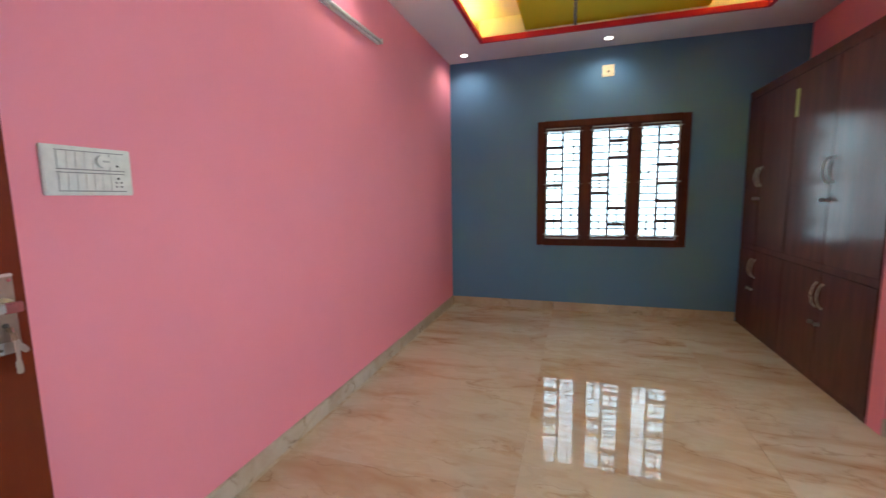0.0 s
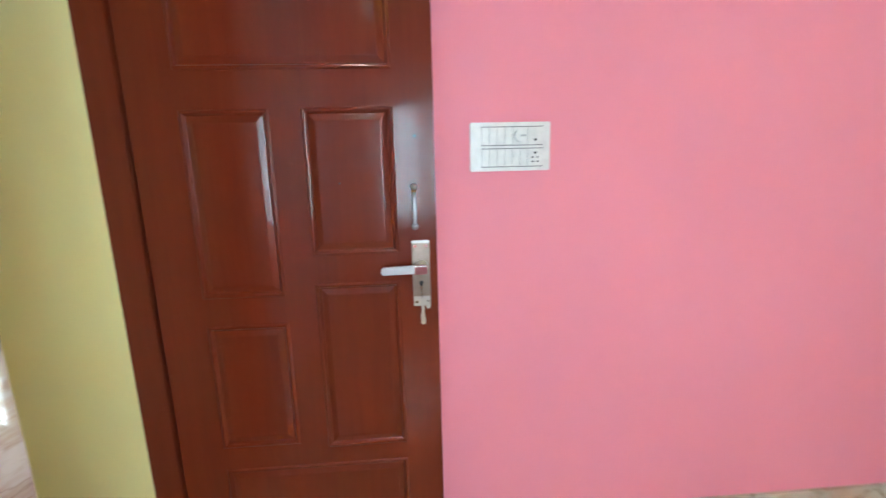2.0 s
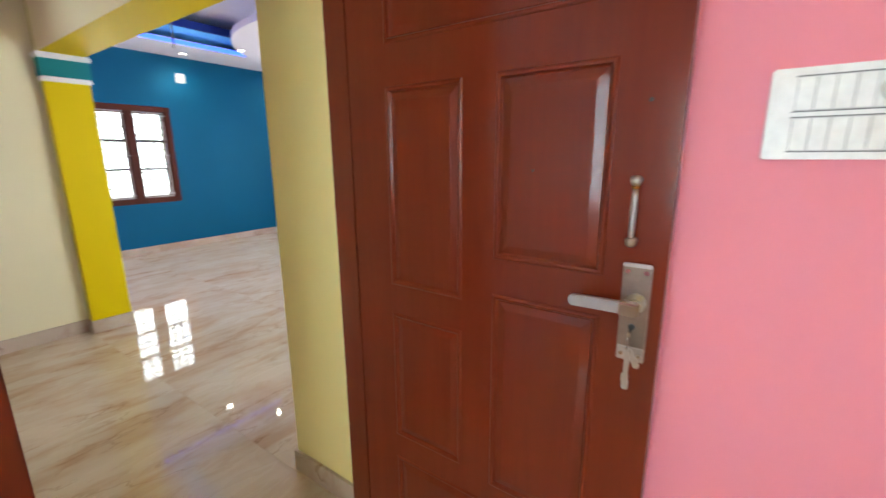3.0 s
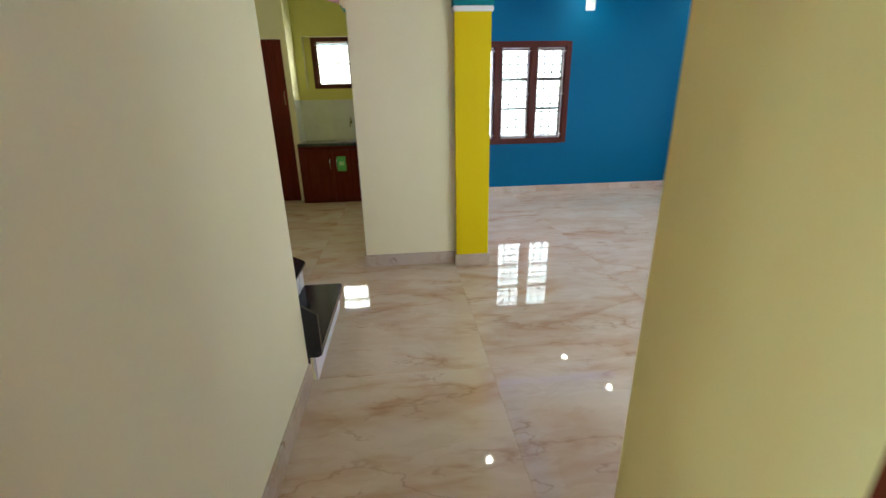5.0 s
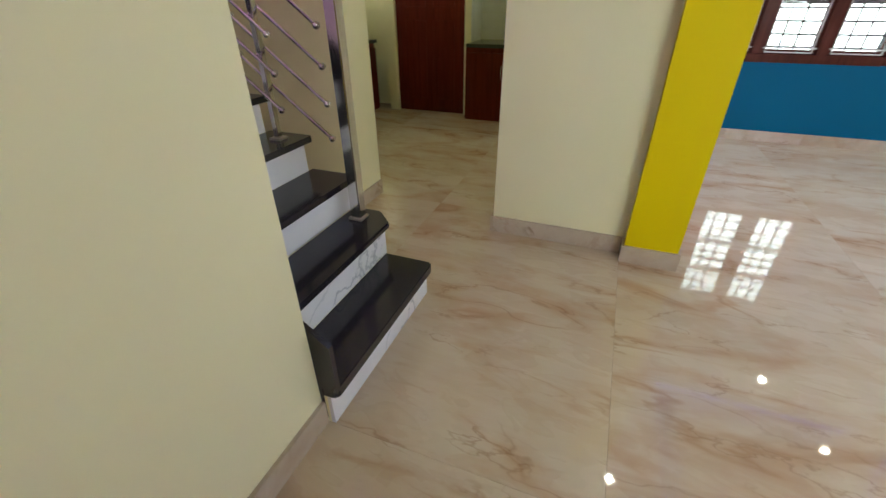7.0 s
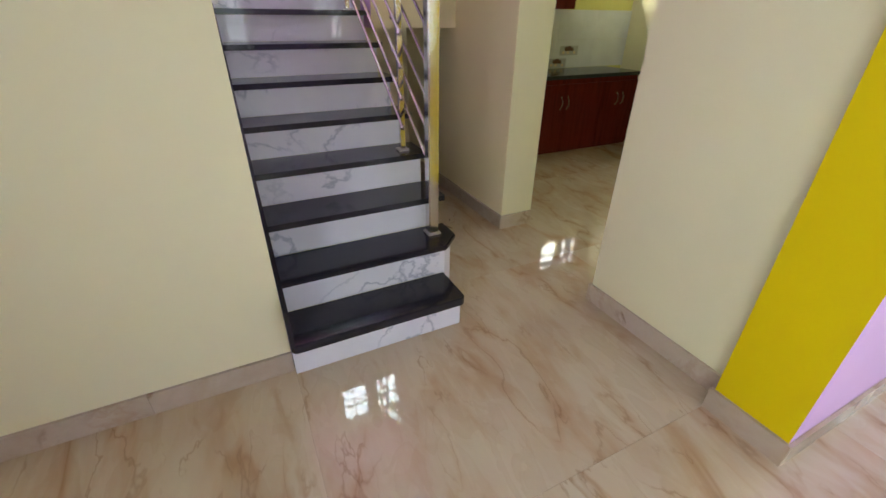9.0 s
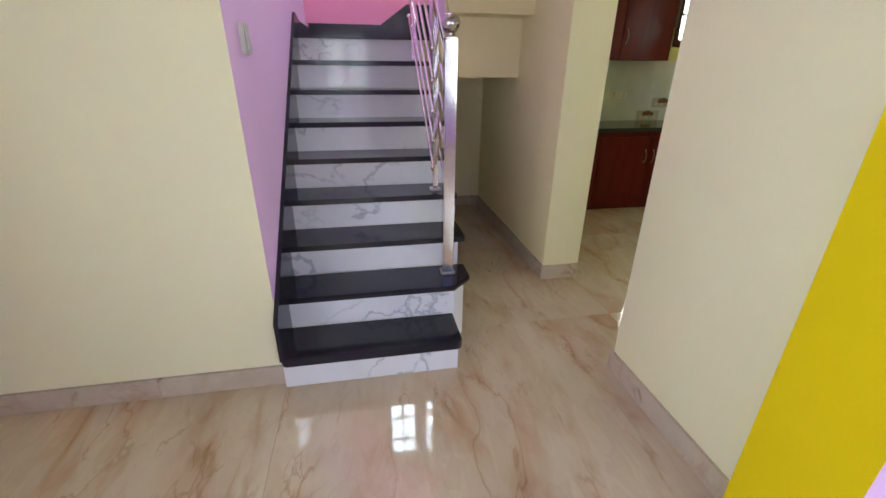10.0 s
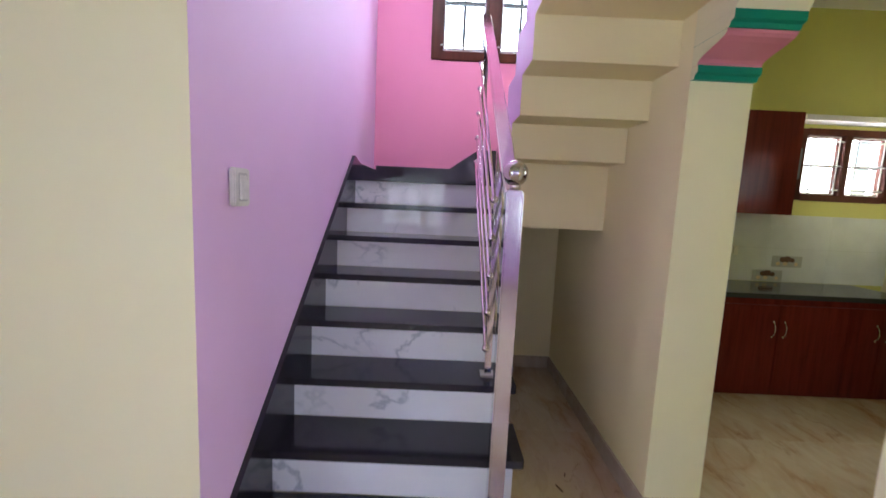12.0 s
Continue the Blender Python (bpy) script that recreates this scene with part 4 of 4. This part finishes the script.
# hidden strips in the coves
for nm, mat, rows, lab in (("led_strip", LEDYELLOW, ((-1.06, -1.03, 0.6, 4.3, 2.964, 2.974), (1.62, 1.65, 0.6, 4.3, 2.964, 2.974)), "yellow light strip in the bedroom ceiling cove"),
                           ("led_strip", LEDBLUE, ((-4.84, -4.81, -5.4, -1.1, 2.852, 2.87), (-2.34, -2.31, -5.4, -1.1, 2.852, 2.87), (-4.8, -2.35, -5.418, -5.408, 2.80, 2.845), (-4.798, -4.788, -5.4, -1.1, 2.80, 2.845), (-2.362, -2.352, -5.4, -1.1, 2.80, 2.845)), "blue light strip round the living room ceiling tray")):
    for r in rows:
        ob = thing(nm, lab, "light strip", (0, 0, 0))
        part("strip", boxes(r), mat, ob)


# ---- wardrobe ----
def arc_handle(bm, p, length, out, r=0.0055, axis="z", n=10):
    """A bowed bar handle that stands off along out."""
    last = None
    for i in range(n + 1):
        t = i / n
        d = math.sin(math.pi * t) ** 0.6
        q = Vector(p) + Vector(out) * d + Vector((0, 0, (t - 0.5) * length) if axis == "z" else (0, (t - 0.5) * length, 0))
        if last is not None:
            rod(bm, last, q, r, 8)
        last = q
    for e in (-0.5, 0.5):
        q = Vector(p) + (Vector((0, 0, e * length)) if axis == "z" else Vector((0, e * length, 0)))
        ball(bm, q, r * 1.9, 10)
    return bm


wx, wy0, wy1, wh = 1.637, 2.842, WY - 0.003, 2.312
ward = thing("wardrobe", "large dark brown laminate wardrobe with closed doors along the wall", "wardrobe", (0, 0, 0))
part("body", boxes((wx + 0.02, 2.097, wy0, wy1, 0.0, wh - 0.001)), LAMINATE, ward)
part("top_rail", bevelled(boxes((wx, wx + 0.019, wy0, wy1, 2.235, wh)), 0.002), LAMINATE, ward)
part("plinth", boxes((wx + 0.004, wx + 0.019, wy0, wy1, 0.0, 0.035)), LAMINATE, ward)
part("middle_rail", bevelled(boxes((wx + 0.002, wx + 0.019, wy0, wy1, 0.795, 0.845)), 0.002), LAMINATE, ward)
seams = (wy0, 3.42, 3.985, 4.56, wy1)
for i in range(4):
    y0, y1 = seams[i] + 0.003, seams[i + 1] - 0.003
    hy = y1 - 0.035 if i % 2 == 0 else y0 + 0.035
    for z0, z1, hz in ((0.848, 2.23, 1.485), (0.04, 0.792, 0.625)):
        dr = part("door", bevelled(boxes((wx - 0.002, wx + 0.016, y0, y1, z0, z1)), 0.002), LAMINATE, ward)
        part("handle", arc_handle(bmesh.new(), (wx - 0.003, hy, hz), 0.17, (-0.03, 0, 0), 0.0042), SATIN, dr, "bowed steel handle", True)
        lz = 1.285 if z0 > 0.5 else 0.43
        part("lock", rod(bmesh.new(), (wx - 0.012, hy, lz), (wx - 0.001, hy, lz), 0.013, 14), STEEL, dr)
        part("key", bevelled(boxes((wx - 0.034, wx - 0.012, hy - 0.002, hy + 0.002, lz - 0.013, lz + 0.013)), 0.001), SATIN, dr)

tape = thing("masking_tape", "yellow-green strip of tape stuck on a wardrobe door", "tape", (wx - 0.0025, 3.955, 2.03))
part("strip", boxes((-0.001, 0, -0.02, 0.02, -0.11, 0.10)), plain("green_tape", (0.35, 0.36, 0.06), 0.5), tape)

# ---- kitchen ----
splash = thing("wall_tiling", "glossy grey-white wall tiles above the kitchen counters", "wall tiles", (0, 0, 0), kind="structure")
for i in range(5):
    for j in range(2):
        y1 = -3.78 - i * 0.545
        part("tile", boxes((2.188, 2.199, y1 - 0.543, y1, 0.821 + j * 0.3, 1.12 + j * 0.3)), SPLASH, splash)
for i in range(4):
    for j in range(2):
        x1 = 0.393 - i * 0.46
        part("tile", boxes((x1 - 0.458, x1, -6.599, -6.589, 0.821 + j * 0.28, 1.10 + j * 0.28)), SPLASH, splash)
for j in range(2):
    part("tile", boxes((0.384, 0.394, -6.588, -6.225, 0.821 + j * 0.28, 1.10 + j * 0.28)), SPLASH, splash)


def tile_print(y, z, w, h):
    d = thing("picture_tile", "grey wall tile printed with brown and cream pottery", "decorative tile", (2.187, y, z), "printed kitchen tiles")
    part("ground", boxes((-0.002, 0, -w / 2, w / 2, 0, h)), GREYPRINT, d)
    for shapes, mat in ((((-0.035, 0.028), (0.03, 0.033), (0.0, 0.04)), BROWNFRUIT), (((-0.065, 0.022), (0.06, 0.024), (0.01, 0.026)), CREAMPRINT)):
        for dy, r in shapes:
            bm = bmesh.new()
            bmesh.ops.create_uvsphere(bm, u_segments=10, v_segments=6, radius=r * 0.85, matrix=Matrix.Translation((-0.003, dy * 1.3, h * 0.14 + (0.03 if mat is BROWNFRUIT else 0.0) + r * 0.7)) @ Matrix.Diagonal((0.05, 1, 0.85, 1)))
            part("print", bm, mat, d)


tile_print(-5.44, 0.823, 0.27, 0.10)
tile_print(-5.60, 0.955, 0.27, 0.10)
small_switch("kitchen_socket", pose(2.187, -5.04, 1.09, 0, 0, -90), "white double socket plate on the kitchen tiles", 0.21, 0.085)


def base_unit(name, label, m, w, d, h):
    """Local x across, y into the cabinet from its front, z up."""
    c = thing(name, label, "cabinet", m, "kitchen base units")
    part("body", boxes((0, w, 0.02, d, 0.0, h)), KITCHENWOOD, c)
    for k in range(2):
        x0, x1 = k * w / 2 + 0.003, (k + 1) * w / 2 - 0.003
        dr = part("door", bevelled(boxes((x0, x1, 0.0, 0.018, 0.02, h - 0.05)), 0.003), KITCHENWOOD, c)
        hx = x1 - 0.04 if k == 0 else x0 + 0.04
        part("handle", arc_handle(bmesh.new(), (hx, -0.001, h - 0.24), 0.12, (0, -0.026, 0), 0.005), STEEL, dr, "bowed steel handle", True)
    return c


for y, w in ((-3.79, 0.80), (-4.595, 1.078), (-5.677, 0.52)):
    base_unit("base_cabinet", "dark red-brown kitchen base cabinet with two doors", pose(1.62, y, 0, 0, 0, -90), w, 0.56, 0.780)
base_unit("base_cabinet", "dark red-brown sink cabinet with a green sticker", pose(0.39, -6.03, 0, 0, 0, 180), 0.92, 0.55, 0.780)
base_unit("base_cabinet", "dark red-brown kitchen base cabinet with two doors", pose(-0.533, -6.03, 0, 0, 0, 180), 0.92, 0.55, 0.780)
st = thing("sticker", "green energy label stuck on the sink cabinet door", "sticker", (-0.18, -6.028, 0.54))
part("sheet", boxes((-0.06, 0.06, 0.0, 0.002, -0.10, 0.10)), STICKER, st)
part("bar", boxes((-0.035, 0.035, 0.002, 0.003, -0.02, 0.03)), plain("pale_green_print", (0.35, 0.55, 0.2)), st)
top = thing("worktop", "dark grey granite worktop on the kitchen cabinets", "worktop", (0, 0, 0), "kitchen worktops")
part("slab", bevelled(boxes((1.595, 2.187, -6.2, -3.772, 0.782, 0.820)), 0.006), COUNTER, top)
top = thing("worktop", "dark granite worktop with an inset sink", "worktop", (0, 0, 0), "kitchen worktops")
part("slab", bevelled(boxes((-1.458, 0.383, -6.588, -6.005, 0.782, 0.820)), 0.006), COUNTER, top)
part("sink_rim", bevelled(boxes((-0.62, -0.10, -6.48, -6.12, 0.8205, 0.826)), 0.002), STEEL, top, "steel sink rim")
tap = thing("tap", "chrome wall tap above the kitchen sink", "tap", (-0.30, -6.588, 1.07))
part("body", rod(rod(bmesh.new(), (0, 0, 0), (0, 0.06, 0), 0.016), (0, 0.05, -0.02), (0, 0.05, 0.07), 0.012), STEEL, tap, "", True)
part("spout", rod(rod(bmesh.new(), (0, 0.05, -0.01), (0, 0.19, -0.03), 0.009), (0, 0.19, -0.02), (0, 0.19, -0.06), 0.009), STEEL, tap, "", True)
wc = thing("wall_cabinet", "dark red-brown kitchen wall cabinet with closed doors", "cabinet", (0, 0, 0))
part("body", boxes((1.90, 2.199, -5.33, -4.0, 1.42, 2.23)), KITCHENWOOD, wc)
for y0, y1, hy in ((-5.33, -4.80, -4.84), (-4.797, -4.40, -4.44), (-4.397, -4.0, -4.04)):
    dr = part("door", bevelled(boxes((1.88, 1.899, y0 + 0.002, y1 - 0.002, 1.42, 2.23)), 0.002), KITCHENWOOD, wc)
    part("handle", arc_handle(bmesh.new(), (1.88, hy, 1.62), 0.12, (-0.026, 0, 0), 0.005), STEEL, dr, "bowed steel handle", True)
hood = thing("exhaust_box", "small dark grey box beside the kitchen window", "box", (0, 0, 0))
part("body", bevelled(boxes((2.0, 2.199, -5.45, -5.332, 1.72, 1.97)), 0.006), GREYLINE, hood)
part("window_ledge", bevelled(boxes((2.02, 2.199, -6.49, -5.45, 2.205, 2.25)), 0.004), WHITE, splash, "white ledge over the window")
kd = panel_door("door_2", "closed dark red-brown panelled kitchen door", pose(1.345, -6.26, 0.006, 0, 0, 180), 0.872, 2.115, [(0.12, 0.40, 1.15, 1.98), (0.47, 0.75, 1.15, 1.98), (0.12, 0.40, 0.15, 1.03), (0.47, 0.75, 0.15, 1.03)], KITCHENWOOD)
part("door_handle", arc_handle(bmesh.new(), (0.83, -0.003, 1.40), 0.16, (0, -0.03, 0), 0.007), STEEL, kd, "upright steel handle", True)


for x, y, a, ln in ((0.45, -3.16, 20, 0.06), (0.55, -3.22, -30, 0.03)):
    chip = thing("wood_chip", "small brown wood chip lying on the floor tiles", "debris", pose(x, y, 0.0, 0, 0, a))
    part("sliver", prism(bmesh.new(), [(-ln / 2, 0.0), (ln / 2, 0.004), (ln / 3, 0.011), (-ln / 2, 0.006)], "z", 0.0005, 0.004), BROWNFRUIT, chip)


# ---- skirting and floor pieces ----
def skirting(name, p, q, out, h=0.097, t=0.014, step=0.6):
    """A run of skirting tiles from p to q against a wall whose room lies along out."""
    run = thing(name, "beige marble-look tile skirting", "skirting", (0, 0, 0), kind="structure")
    p, q, o = Vector((*p, 0)), Vector((*q, 0)), Vector((*out, 0))
    length, d = (q - p).length, (q - p).normalized()
    n = max(1, round(length / step))
    for i in range(n):
        a, b = p + d * (length * i / n + 0.0008), p + d * (length * (i + 1) / n - 0.0008)
        c = b + o * t
        bm = boxes((min(a.x, b.x, c.x), max(a.x, b.x, c.x), min(a.y, b.y, c.y), max(a.y, b.y, c.y), 0.0005, h))
        part("tile", bm, SKIRT, run)


for i, (p, q, o, h) in enumerate([
        ((PX, -0.2), (PX, WY), (1, 0), 0.097), ((PX + 0.015, WY), (1.63, WY), (0, -1), 0.097), ((1.642, 2.715), (2.1, 2.715), (0, -1), 0.1),
        ((-0.52, -0.215), (2.1, -0.215), (0, 1), 0.097), ((2.1, -0.2), (2.1, 2.72), (-1, 0), 0.097),
        ((-1.443, -0.754), (-1.443, -0.34), (1, 0), 0.1), ((-1.68, -0.74), (-1.443, -0.74), (0, -1), 0.1),
        ((-0.505, -1.912), (-0.505, -0.34), (-1, 0), 0.1),
        ((-1.42, -3.455), (-0.675, -3.455), (0, 1), 0.1), ((-0.675, -3.74), (-0.675, -3.441), (1, 0), 0.1), ((-1.711, -3.36), (-1.42, -3.36), (0, 1), 0.1), ((-1.434, -3.455), (-1.434, -3.361), (1, 0), 0.1),
        ((0.272, -3.748), (0.272, -3.476), (-1, 0), 0.1), ((0.272, -3.49), (2.0, -3.49), (0, 1), 0.1), ((2.0, -3.475), (2.0, -2.75), (-1, 0), 0.1),
        ((-1.697, -6.2), (-1.697, -3.36), (-1, 0), 0.1), ((-5.6, -6.2), (-1.712, -6.2), (0, 1), 0.1), ((-5.6, -6.185), (-5.6, -0.5), (1, 0), 0.1), ((-5.585, -0.5), (-1.68, -0.5), (0, -1), 0.1)]):
    skirting("baseboard", p, q, o, h)

floor = structure("floor", boxes((-5.8, 2.4, -6.8, WY + 0.2, -0.2, -0.0035)), GROUT, "floor of polished marble-look tiles with fine joints", "floor")
TX, TY = 1.2, 1.8
tile_mesh = None
for i in range(-4, 4):
    for j in range(-3, 5):
        x0, y0 = -1.422 + i * TX, -1.915 + j * TY
        if x0 + TX < -5.6 or x0 > 2.2 or y0 + TY < -6.6 or y0 > WY:
            continue
        if x0 + TX < -1.74 and y0 > -0.5:
            continue
        if tile_mesh is None:
            bm = boxes((-TX / 2 + 0.0006, TX / 2 - 0.0006, -TY / 2 + 0.0006, TY / 2 - 0.0006, -0.009, 0))
            first = link("tile", bm, TILE)
            tile_mesh = first.data
            ob = first
        else:
            ob = new("tile", tile_mesh)
        ob.parent = floor
        ob.location = (x0 + TX / 2, y0 + TY / 2, 0)
ground = structure("ground", boxes((-300, 300, -300, 300, -0.5, -0.3)), plain("pale_paving", (0.30, 0.28, 0.25), 0.9, 0, 0.7, 0.2), "pale paved ground around the house", "ground")
